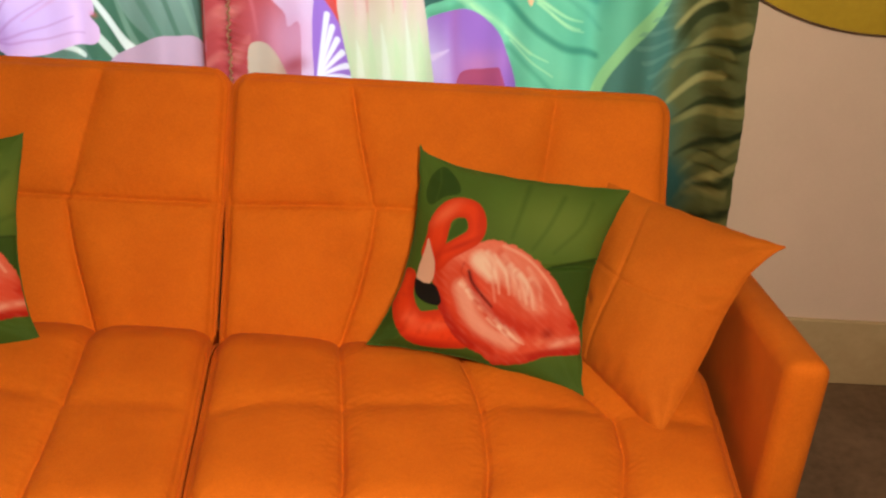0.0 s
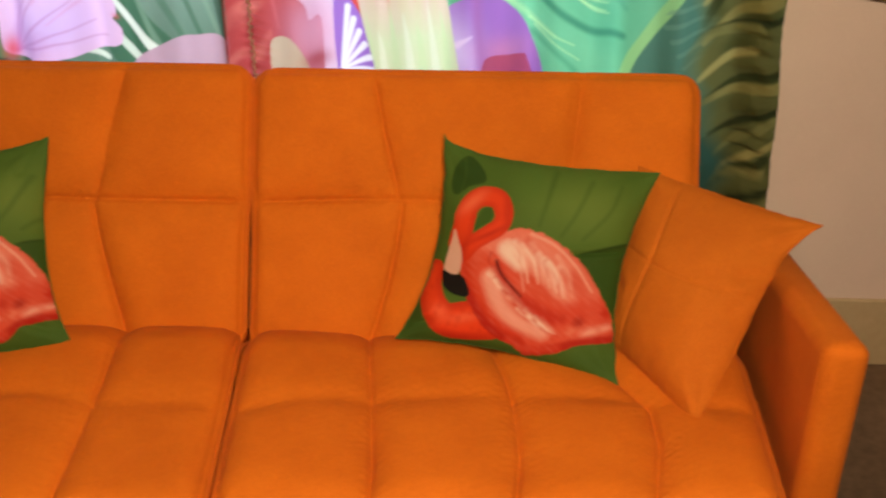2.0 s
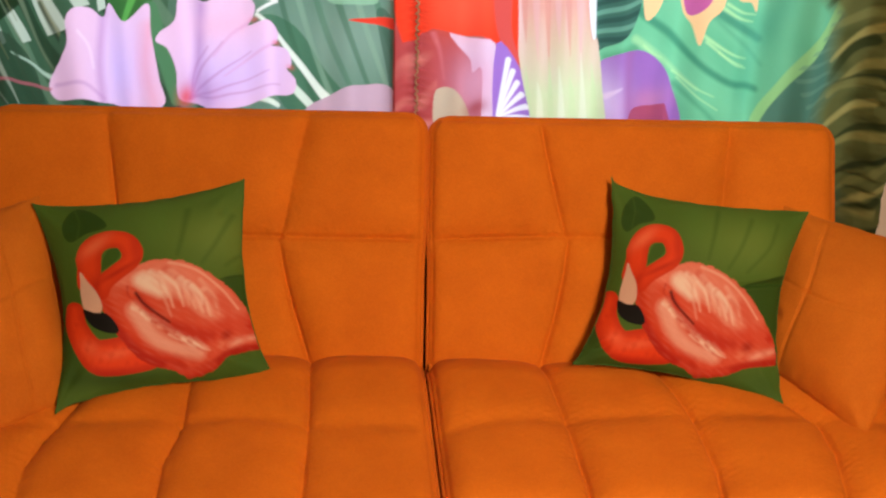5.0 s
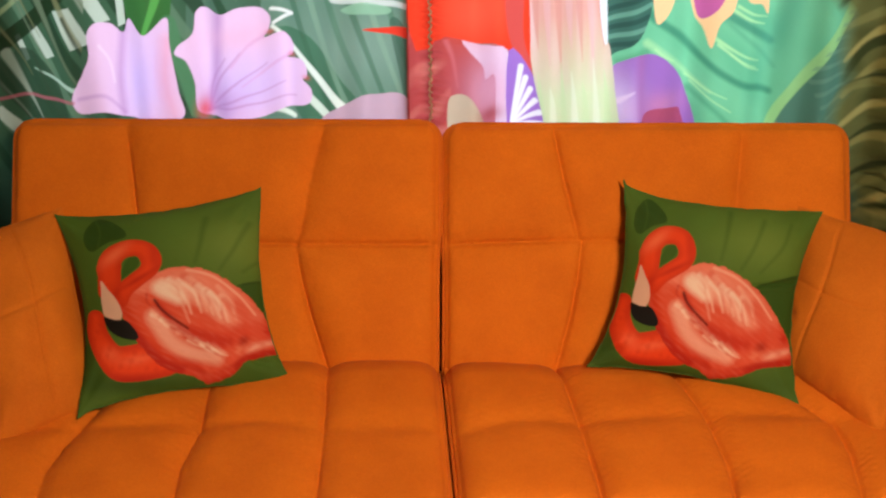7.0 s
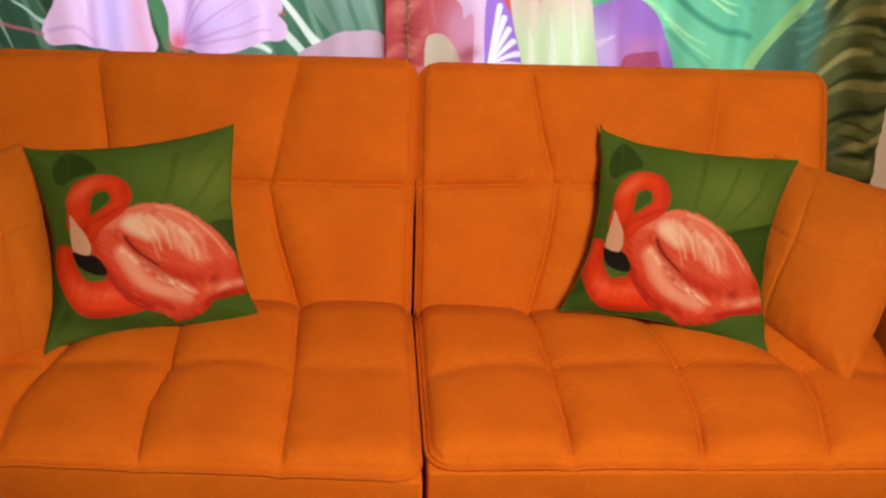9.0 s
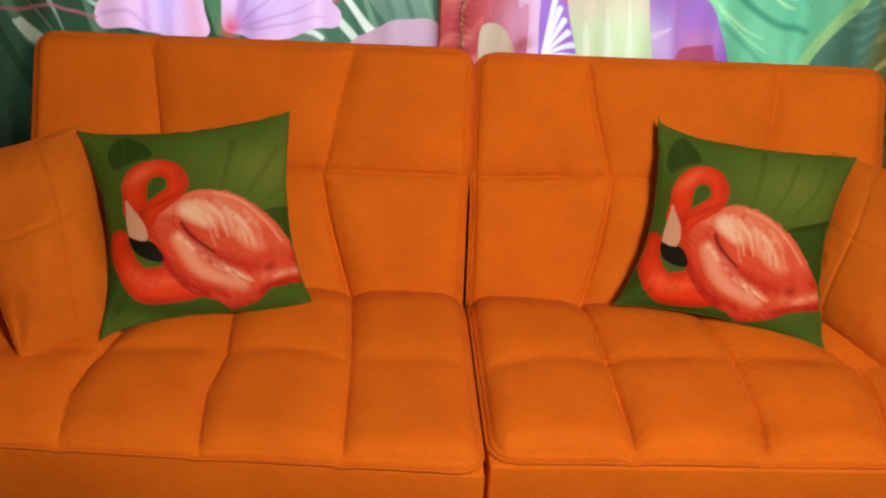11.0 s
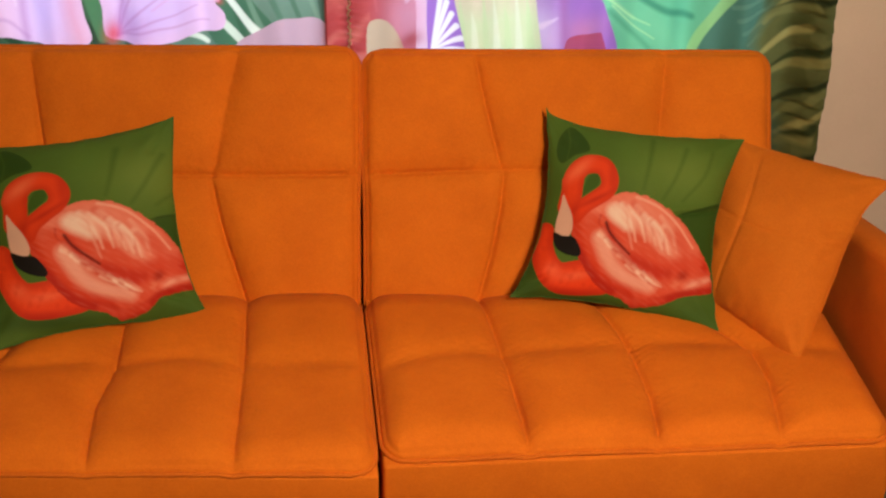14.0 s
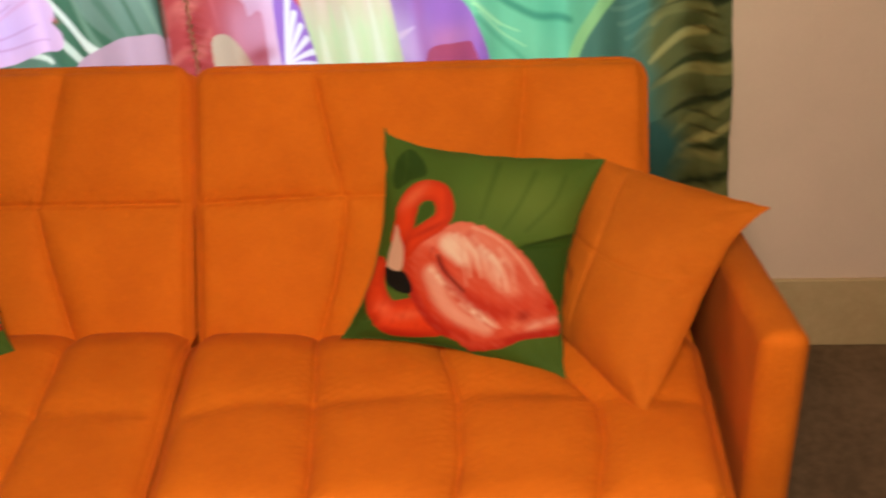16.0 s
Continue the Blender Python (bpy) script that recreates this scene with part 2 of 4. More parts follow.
# pendant lamp, out of view: added to carry the assumed room light
lamp = thing("added_pendant_lamp", "added white pendant lamp on the ceiling, out of view, switched on", "pendant lamp")
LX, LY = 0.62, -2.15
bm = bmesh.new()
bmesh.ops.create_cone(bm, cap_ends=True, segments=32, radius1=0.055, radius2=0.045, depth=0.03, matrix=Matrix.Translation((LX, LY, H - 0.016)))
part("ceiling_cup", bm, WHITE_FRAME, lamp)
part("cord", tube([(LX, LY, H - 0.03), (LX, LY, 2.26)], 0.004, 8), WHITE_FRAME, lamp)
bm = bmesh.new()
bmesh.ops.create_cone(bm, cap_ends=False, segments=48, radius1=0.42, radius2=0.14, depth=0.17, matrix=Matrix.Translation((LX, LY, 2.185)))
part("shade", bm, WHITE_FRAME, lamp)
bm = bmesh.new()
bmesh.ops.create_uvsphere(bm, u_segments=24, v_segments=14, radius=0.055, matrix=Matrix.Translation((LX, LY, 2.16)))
part("bulb", bm, GLOW, lamp, "glowing frosted bulb of the added lamp")

# round yellow wall hanging
disc = thing("wall_hanging", "round yellow wall hanging with a thin dark rim", "wall decoration")
bm = bmesh.new()
bmesh.ops.create_cone(bm, cap_ends=True, segments=96, radius1=0.598, radius2=0.598, depth=0.012, matrix=Matrix.Translation((1.318, WALL_Y - 0.012, 1.502)) @ pose(0, 0, 0, 90))
part("panel", bm, YELLOW, disc, "", False)
part("rim", tube([(1.318 + 0.600 * math.cos(a), WALL_Y - 0.014, 1.502 + 0.600 * math.sin(a)) for a in (2 * math.pi * k / 128 for k in range(128))], 0.0034, 8, True), DARK_RIM, disc, "thin dark rim")


# ---------------- sofa ----------------
sofa = thing("sofa_bed", "orange upholstered split-back sofa bed with tufted cushions", "sofa")

BACK_TOP = Vector((0, 0.010, 0.818))
BACK_DOWN = Vector((0, -0.25, -0.42)).normalized()
BACK_OUT = Vector((0, -0.42, 0.25)).normalized()      # out of the cushion's face


def tufted(name, parent, x_lo, x_hi, lo, hi, seams, place, puff, edge, depth, corners, nu=380, nv=210, seed=1, roll=0.03, sink=0.0):
    """A tufted cushion over (x, v): x from x_lo(v) to x_hi(v), v from lo to hi(x); place(x, v, h) is the point h above the base plane."""
    rim_u, rim_v = np.linspace(0, 0.028, 11), np.linspace(0, 0.045, 11)
    us = np.unique(np.concatenate([np.linspace(0, 1, nu), rim_u, 1 - rim_u]).round(5))
    vs = np.unique(np.concatenate([np.linspace(0, 1, nv), rim_v, 1 - rim_v]).round(5))
    nu, nv = len(us), len(vs)
    U, V = np.meshgrid(us, vs, indexing="ij")
    vv = lo + V * (hi - lo)
    r_lo, r_hi = corners
    def inset(r, d):
        d = np.clip(d, 0, r)
        return r - np.sqrt(np.maximum(r * r - (r - d) ** 2, 0))
    pull = np.zeros_like(vv)
    if r_lo:
        pull = np.maximum(pull, inset(r_lo, np.abs(vv - lo)))
    if r_hi:
        pull = np.maximum(pull, inset(r_hi, np.abs(hi - vv)))
    a, c = x_lo(vv) + pull, x_hi(vv) - pull
    X = a + U * (c - a)
    crowd = np.zeros_like(X)
    h = np.zeros_like(X)
    border = np.minimum.reduce([np.abs(X - a), np.abs(c - X), np.abs(vv - lo), np.abs(hi - vv)])
    calm = np.clip(border / 0.035, 0, 1)
    for q0, (line, d) in enumerate(seams):
        q = line_distance(X, vv, line)
        strength = 0.75 + 0.5 * smooth_noise(X, vv, 3.0, seed + 31 * q0)
        h -= d * np.clip(strength, 0.15, 1.4) * np.exp(-(q / (0.016 if d < 0.5 * SEAM else 0.0048)) ** 2) * calm
        crowd += (q * q + (0.026 if d < 0.5 * SEAM else 0.004) ** 2) ** -1.25
    for q in (X - a, c - X, vv - lo, hi - vv):
        crowd += (np.abs(q) + 0.014) ** -2.5
    near = crowd ** -0.4      # a soft least distance to seams and rim
    h += puff * (near ** 1.7 / (near ** 1.7 + 0.028 ** 1.7)) * (0.85 + 0.25 * smooth_noise(X, vv, 2.0, seed + 5))
    fold = smooth_noise(X, vv, 9.0, seed) * 0.0005 + smooth_noise(X, vv, 42.0, seed + 7) * 0.0012 * np.exp(-near / 0.025)
    h += fold
    h -= sink * np.clip(1 - (vv - lo) / 0.13, 0, 1) ** 1.6
    k = np.clip(border / roll, 0, 1)
    h -= edge * (1 - np.sqrt(1 - (1 - k) ** 2))
    h -= 0.003 * np.exp(-((border - 0.008) / 0.0035) ** 2)      # sewn groove beside the cord
    pts = place(X, vv, h)
    verts = pts.reshape(-1, 3).tolist()
    faces = grid_faces(nu, nv)
    # sides down to the base of the cushion
    ring = [(i, 0) for i in range(nu)] + [(nu - 1, j) for j in range(1, nv)] + [(i, nv - 1) for i in range(nu - 2, -1, -1)] + [(0, j) for j in range(nv - 2, 0, -1)]
    low = place(X, vv, np.full_like(h, -edge - depth))
    base = len(verts)
    for i, j in ring:
        verts.append(low[i, j].tolist())
    n = len(ring)
    for q in range(n):
        (i, j), (i2, j2) = ring[q], ring[(q + 1) % n]
        faces.append([i * nv + j, base + q, base + (q + 1) % n, i2 * nv + j2])
    faces.append(list(range(base, base + n)))
    ob = link_mesh(name, verts, faces, ORANGE, parent)
    # welted edge
    rim = [Vector(pts[i, j]) for i, j in ring]
    thin = [rim[0]]
    for p in rim[1:]:
        if (p - thin[-1]).length > 0.008:
            thin.append(p)
    part("piping", tube(thin, 0.0046, 8, True), PIPING, ob, "corded orange edge")
    return ob


def back_place(X, V, Hh):
    return np.stack([X, BACK_TOP.y + BACK_DOWN.y * V + BACK_OUT.y * Hh, BACK_TOP.z + BACK_DOWN.z * V + BACK_OUT.z * Hh], axis=-1)


SEAM = 0.0075
RIGHT_BACK = [([(-0.02, 0.236), (0.15, 0.228), (0.29, 0.224), (0.9, 0.228)], SEAM),
              ([(0.231, -0.02), (0.256, 0.099), (0.279, 0.193), (0.287, 0.224)], SEAM),
              ([(0.293, 0.224), (0.285, 0.30), (0.267, 0.391), (0.236, 0.50)], SEAM),
              ([(0.630, -0.02), (0.611, 0.168), (0.606, 0.228)], SEAM * 0.6),
              ([(0.600, 0.228), (0.62, 0.39), (0.65, 0.50)], SEAM)]
LEFT_BACK = [([(0.02, 0.234), (-0.164, 0.234), (-0.38, 0.233), (-0.92, 0.236)], SEAM),
             ([(-0.246, -0.02), (-0.276, 0.112), (-0.293, 0.206), (-0.300, 0.234)], SEAM),
             ([(-0.304, 0.234), (-0.290, 0.31), (-0.274, 0.37), (-0.232, 0.50)], SEAM),
             ([(-0.663, -0.02), (-0.637, 0.178), (-0.630, 0.234)], SEAM),
             ([(-0.628, 0.234), (-0.65, 0.39), (-0.68, 0.50)], SEAM)]
slit = lambda v: 0.0032 + 0.0036 * np.clip((v - 0.2) / 0.1, 0, 1)
flat = lambda value: (lambda v: np.full_like(v, value))
tufted("back_cushion", sofa, lambda v: slit(v), flat(0.848), -0.020, 0.52, RIGHT_BACK, back_place, 0.027, 0.018, 0.10, (0.04, 0.0), seed=3)
tufted("back_cushion", sofa, flat(-0.900), lambda v: -slit(v), -0.026, 0.52, LEFT_BACK, back_place, 0.027, 0.018, 0.10, (0.04, 0.0), seed=5)

SEAT_Z = 0.427


def seat_place(X, V, Hh):
    """V runs from the back to the front; the front's outer edge droops a little."""
    return np.stack([X, -V, SEAT_Z + Hh], axis=-1)


def seat_front(slope, shift):
    """Like seat_place, with the front edge running slightly askew."""
    def place(X, V, Hh):
        return seat_place(X, V + (shift + slope * X) * np.clip((V - 0.45) / 0.28, 0, 1), Hh)
    return place


gap_at = lambda v: 0.003 + 0.074 * np.clip(v - 0.285, 0, 1)
RIGHT_SEAT = [([(-0.02, 0.525), (0.05, 0.505), (0.143, 0.474), (0.264, 0.474), (0.496, 0.450), (0.667, 0.454), (0.95, 0.48)], SEAM * 0.35),
              ([(0.232, 0.15), (0.236, 0.252), (0.254, 0.391), (0.264, 0.474)], SEAM),
              ([(0.264, 0.474), (0.282, 0.646), (0.288, 0.80)], SEAM),
              ([(0.45, 0.2), (0.472, 0.322), (0.494, 0.398), (0.506, 0.457)], SEAM),
              ([(0.506, 0.457), (0.517, 0.605), (0.505, 0.80)], SEAM),
              ([(0.62, 0.25), (0.691, 0.398), (0.739, 0.469), (0.745, 0.562), (0.713, 0.80)], SEAM)]
LEFT_SEAT = [([(0.06, 0.50), (-0.015, 0.495), (-0.214, 0.496), (-0.321, 0.478), (-0.444, 0.493), (-0.689, 0.509), (-0.95, 0.52)], SEAM * 0.35),
             ([(-0.232, 0.15), (-0.228, 0.293), (-0.217, 0.433), (-0.213, 0.50)], SEAM),
             ([(-0.213, 0.50), (-0.207, 0.667), (-0.203, 0.85)], SEAM),
             ([(-0.43, 0.2), (-0.453, 0.369), (-0.443, 0.498)], SEAM),
             ([(-0.443, 0.498), (-0.457, 0.616), (-0.436, 0.85)], SEAM),
             ([(-0.60, 0.25), (-0.659, 0.473), (-0.683, 0.56), (-0.691, 0.626), (-0.67, 0.85)], SEAM)]
tufted("seat_cushion", sofa, lambda v: gap_at(v) + 0.0058, flat(0.925), 0.205, 0.729, RIGHT_SEAT, seat_front(-0.040, 0.009), 0.028, 0.026, 0.006, (0.0, 0.045), seed=11, sink=0.05, roll=0.055)
tufted("seat_cushion", sofa, flat(-0.965), lambda v: gap_at(v) - 0.0058, 0.205, 0.757, LEFT_SEAT, seat_front(0.028, 0.008), 0.028, 0.026, 0.006, (0.0, 0.045), seed=17, sink=0.05, roll=0.055)


def base(side, outer, y0, y1, z1, y0_outer=None):
    """Upholstered box under a seat cushion; its inner face follows the slanting gap."""
    bm = box_bm(min(outer, 0.0), max(outer, 0.0), y0, y1, 0.235, z1)
    for v in bm.verts:
        if abs(v.co.x) > 0.5 and y0_outer is not None and v.co.y < y0 + 0.01:
            v.co.y = y0_outer
        if abs(v.co.x) < 0.5:
            v.co.x = float(gap_at(-v.co.y)) + side * 0.0048
    bmesh.ops.bevel(bm, geom=bm.edges[:], offset=0.006, segments=3, profile=0.5, affect='EDGES')
    part("seat_base", bm, ORANGE, sofa)


base(1, 0.935, -0.744, -0.40, 0.403, -0.708)
base(1, 0.935, -0.398, -0.02, 0.340)
base(-1, -0.975, -0.768, -0.40, 0.403, -0.741)
base(-1, -0.975, -0.398, -0.02, 0.340)
# Added dark sheet and boards: darken the cushion gaps and block window light.
part("bottom_gap_sheet", box_bm(-0.90, 0.86, -0.70, -0.06, 0.222, 0.234, 0.003), GAP_SHADE, sofa, "added dark sheet under the seat that keeps the gap dark")
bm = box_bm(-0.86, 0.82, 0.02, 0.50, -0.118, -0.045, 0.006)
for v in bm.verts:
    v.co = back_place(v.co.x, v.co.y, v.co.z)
part("gap_block_board", bm, GAP_SHADE, sofa, "added dark board behind the back cushions that blocks window light")
part("back_frame", box_bm(-0.86, 0.82, -0.10, 0.0, 0.20, 0.38, 0.01), GAP_SHADE, sofa)


def arm(x0, x1):
    bm = box_bm(x0, x1, -0.620, 0.02, 0.235, 0.673, 0.0)
    for v in bm.verts:
        if v.co.z > 0.5 and v.co.y > -0.3:
            v.co.z = 0.515
    bmesh.ops.bevel(bm, geom=bm.edges[:], offset=0.027, segments=7, profile=0.5, affect='EDGES')
    ob = part("armrest", bm, ORANGE, sofa)
    return ob


arm(0.956, 1.030)
arm(-1.070, -0.996)
for lx, ly in ((0.90, -0.62), (-0.92, -0.62), (0.90, -0.06), (-0.92, -0.06)):
    bm = bmesh.new()
    bmesh.ops.create_cone(bm, cap_ends=True, segments=20, radius1=0.014, radius2=0.024, depth=0.24, matrix=Matrix.Translation((lx, ly, 0.12)))
    part("leg", bm, LEG_WOOD, sofa, "tapered dark wooden leg")


# ---------------- cushions ----------------
def bow(u, amp, lean, power):
    """How far an edge is drawn in between its two tips; lean under 1 moves the deepest place towards the first tip."""
    return amp * np.sin(math.pi * np.clip(u, 0, 1) ** lean) ** power


def cushion(name, label, tl, tr, bl, br, thick, mat, edges, painter=None, n=60, cross=0.0, seed=1, cross_at=(0.5, 0.5), rear=0.8, creases=(), wrinkle=1.0):
    """A stuffed square cushion hung between its four corner tips; u runs along the top, v down. edges: the bows of top, right, bottom and left."""
    tl, tr, bl, br = (np.array(p) for p in (tl, tr, bl, br))
    out = np.cross(tr - tl, bl - tl)
    out = out / np.linalg.norm(out)
    if out[1] > 0:
        out = -out
    ends = 0.5 - 0.5 * np.cos(math.pi * np.linspace(0, 1, n))
    u = 0.75 * np.linspace(0, 1, n) + 0.25 * ends
    U, V = np.meshgrid(u, u, indexing="ij")
    top, right, bottom, left = (np.maximum(bow(q, *e), 0) for q, e in zip((U, V, U, V), edges))
    A = U + left * (1 - U) ** 1.3 - right * U ** 1.3
    B = V + top * (1 - V) ** 1.3 - bottom * V ** 1.3
    A = A + 0.003 * smooth_noise(V, U * 0.2, 6.0, seed + 41) * np.abs(2 * U - 1) ** 4
    B = B + 0.003 * smooth_noise(U, V * 0.2, 6.0, seed + 43) * np.abs(2 * V - 1) ** 4
    P = (tl[None, None] * ((1 - A) * (1 - B))[..., None] + tr[None, None] * (A * (1 - B))[..., None]
         + bl[None, None] * ((1 - A) * B)[..., None] + br[None, None] * (A * B)[..., None])
    bulge = (np.clip(4 * U * (1 - U), 0, 1) ** 0.62) * (np.clip(4 * V * (1 - V), 0, 1) ** 0.62)
    lump = smooth_noise(U, V, 1.8, seed) * 0.007 * bulge + smooth_noise(U, V, 6.0, seed + 3) * 0.0012 * wrinkle
    # folds that run out of the tips and across the edges
    for q, (a, c) in enumerate(((0, 0), (1, 0), (0, 1), (1, 1))):
        du, dv = np.abs(U - a), np.abs(V - c)
        far = np.hypot(du, dv)
        way = np.arctan2(dv, du + 1e-6)
        lump = lump + wrinkle * 0.0045 * np.sin(7.5 * way + seed + 1.7 * q) * np.exp(-((far - 0.12) / 0.13) ** 2)
    rim = np.minimum.reduce([U, 1 - U, V, 1 - V])
    lump = lump + wrinkle * 0.0014 * smooth_noise(U, V, 11.0, seed + 9) * np.exp(-(rim / 0.07) ** 2)
    for (a0, c0), (a1, c1), deep, wide in creases:
        q = line_distance(U, V, [(a0, c0), (a1, c1)])
        lump = lump - deep * np.exp(-(q / wide) ** 2) + 0.5 * deep * np.exp(-((q - 2.2 * wide) / (1.6 * wide)) ** 2)
    front = thick * bulge + lump * np.clip(bulge * 3, 0, 1)
    if cross:
        for q in (np.abs(U - cross_at[0] - 0.03 * np.sin(5 * V)), np.abs(V - cross_at[1] - 0.04 * np.sin(4 * U))):
            front -= cross * np.exp(-(q / 0.012) ** 2) * np.clip(bulge * 2, 0, 1)
            front -= cross * 0.9 * np.exp(-(q / 0.09) ** 2) * bulge
    ob_root = thing(name, label, "cushion")
    verts = (P + front[..., None] * out).reshape(-1, 3).tolist()
    q = 0.25 / (n - 1)
    dye = sum(painter(A + du, B + dv) for du, dv in ((q, q), (-q, q), (q, -q), (-q, -q))).reshape(-1, 3) / 4 if painter else None
    link_mesh("cover_front", verts, grid_faces(n, n), mat, ob_root, "", True, dye)
    pick = np.unique(np.rint(np.linspace(0, n - 1, 48)).astype(int))
    m = len(pick)
    back = -thick * rear * bulge[np.ix_(pick, pick)]
    Pb = P[np.ix_(pick, pick)] + back[..., None] * out
    dyeb = np.tile(np.array([[0.05, 0.13, 0.02]]), (m * m, 1)) if painter else None
    link_mesh("cover_back", Pb.reshape(-1, 3).tolist(), grid_faces(m, m), mat, ob_root, "", True, dyeb)
    edge = [(i, 0) for i in range(n)] + [(n - 1, j) for j in range(1, n)] + [(i, n - 1) for i in range(n - 2, -1, -1)] + [(0, j) for j in range(n - 2, 0, -1)]
    step = max(1, n // 60)
    seam_pts = [P[i, j] for i, j in edge[::step]]
    seam = part("edge_seam", tube(seam_pts, 0.0014, 6, True), mat, ob_root)
    if painter:
        me = seam.data
        layer = me.color_attributes.new("dye", 'FLOAT_COLOR', 'POINT')
        layer.data.foreach_set("color", [0.06, 0.14, 0.025, 1.0] * len(me.vertices))
    return ob_root


def lin(r, g, b):
    """Linear colour from screen values 0 to 255."""
    return np.array([((c / 255.0) / 12.92 if c <= 10 else ((c / 255.0 + 0.055) / 1.055) ** 2.4) for c in (r, g, b)])


def closed_curve(points, steps=8):
    """A smooth closed line through points."""
    p = np.array(points, float)
    n = len(p)
    out = []
    for i in range(n):
        a, b, c, d = p[i - 1], p[i], p[(i + 1) % n], p[(i + 2) % n]
        for t in np.arange(steps) / steps:
            out.append(0.5 * (2 * b + (c - a) * t + (2 * a - 5 * b + 4 * c - d) * t * t + (3 * b - a - 3 * c + d) * t ** 3))
    return np.array(out)


def inside(A, B, curve):
    """Which points (A, B) lie inside a closed line."""
    hit = np.zeros(A.shape, bool)
    x0, y0 = curve[:, 0], curve[:, 1]
    x1, y1 = np.roll(x0, -1), np.roll(y0, -1)
    sel = (A > x0.min()) & (A < x0.max()) & (B > y0.min()) & (B < y0.max())
    a, b = A[sel], B[sel]
    h = np.zeros(a.shape, bool)
    for px, py, qx, qy in zip(x0, y0, x1, y1):
        cr = (py > b) != (qy > b)
        h ^= cr & (a < (qx - px) * (b - py) / (qy - py + 1e-12) + px)
    hit[sel] = h
    return hit


def lay(col, mask, colour, amount=1.0):
    """Lay a dye over col where mask (bool or 0 to 1) is set."""
    w = (np.asarray(mask, float) * amount)[..., None]
    col[...] = col * (1 - w) + np.asarray(colour) * w


def shape(A, B, points, steps=8):
    return inside(A, B, closed_curve(points, steps))


def stroke(A, B, line, width, end_width=None, feather=2.5):
    """A brush stroke along a line, tapering to end_width."""
    p = np.array(line, float)
    if len(p) > 2:
        e = np.concatenate([[2 * p[0] - p[1]], p, [2 * p[-1] - p[-2]]])
        fine = [0.5 * (2 * e[i + 1] + (e[i + 2] - e[i]) * t + (2 * e[i] - 5 * e[i + 1] + 4 * e[i + 2] - e[i + 3]) * t * t
                       + (3 * e[i + 1] - e[i] - 3 * e[i + 2] + e[i + 3]) * t ** 3) for i in range(len(p) - 1) for t in (0, 0.25, 0.5, 0.75)]
        p = np.array(fine + [p[-1]])
    best = np.full(A.shape, 1e9)
    end_width = width if end_width is None else end_width
    n = len(p) - 1
    for k in range(n):
        (x0, y0), (x1, y1) = p[k], p[k + 1]
        dx, dy = x1 - x0, y1 - y0
        t = np.clip(((A - x0) * dx + (B - y0) * dy) / (dx * dx + dy * dy + 1e-9), 0, 1)
        w = width + (end_width - width) * (k + t) / n
        best = np.minimum(best, np.hypot(A - x0 - t * dx, B - y0 - t * dy) - w)
    return np.clip(0.5 - best / feather, 0, 1)


def soft(A, B, a, b, ra, rb, turn=0.0):
    """A soft round spot."""
    c, s = math.cos(radians(turn)), math.sin(radians(turn))
    x, y = (A - a) * c + (B - b) * s, -(A - a) * s + (B - b) * c
    return np.exp(-((x / ra) ** 2 + (y / rb) ** 2))


def print_grid(A, B, tl, tr, bl, br):
    """Print steps of about 0.65 mm over a cushion's face, from the steps at its four tips."""
    return tuple((1 - A) * (1 - B) * tl[k] + A * (1 - B) * tr[k] + (1 - A) * B * bl[k] + A * B * br[k] for k in (0, 1))


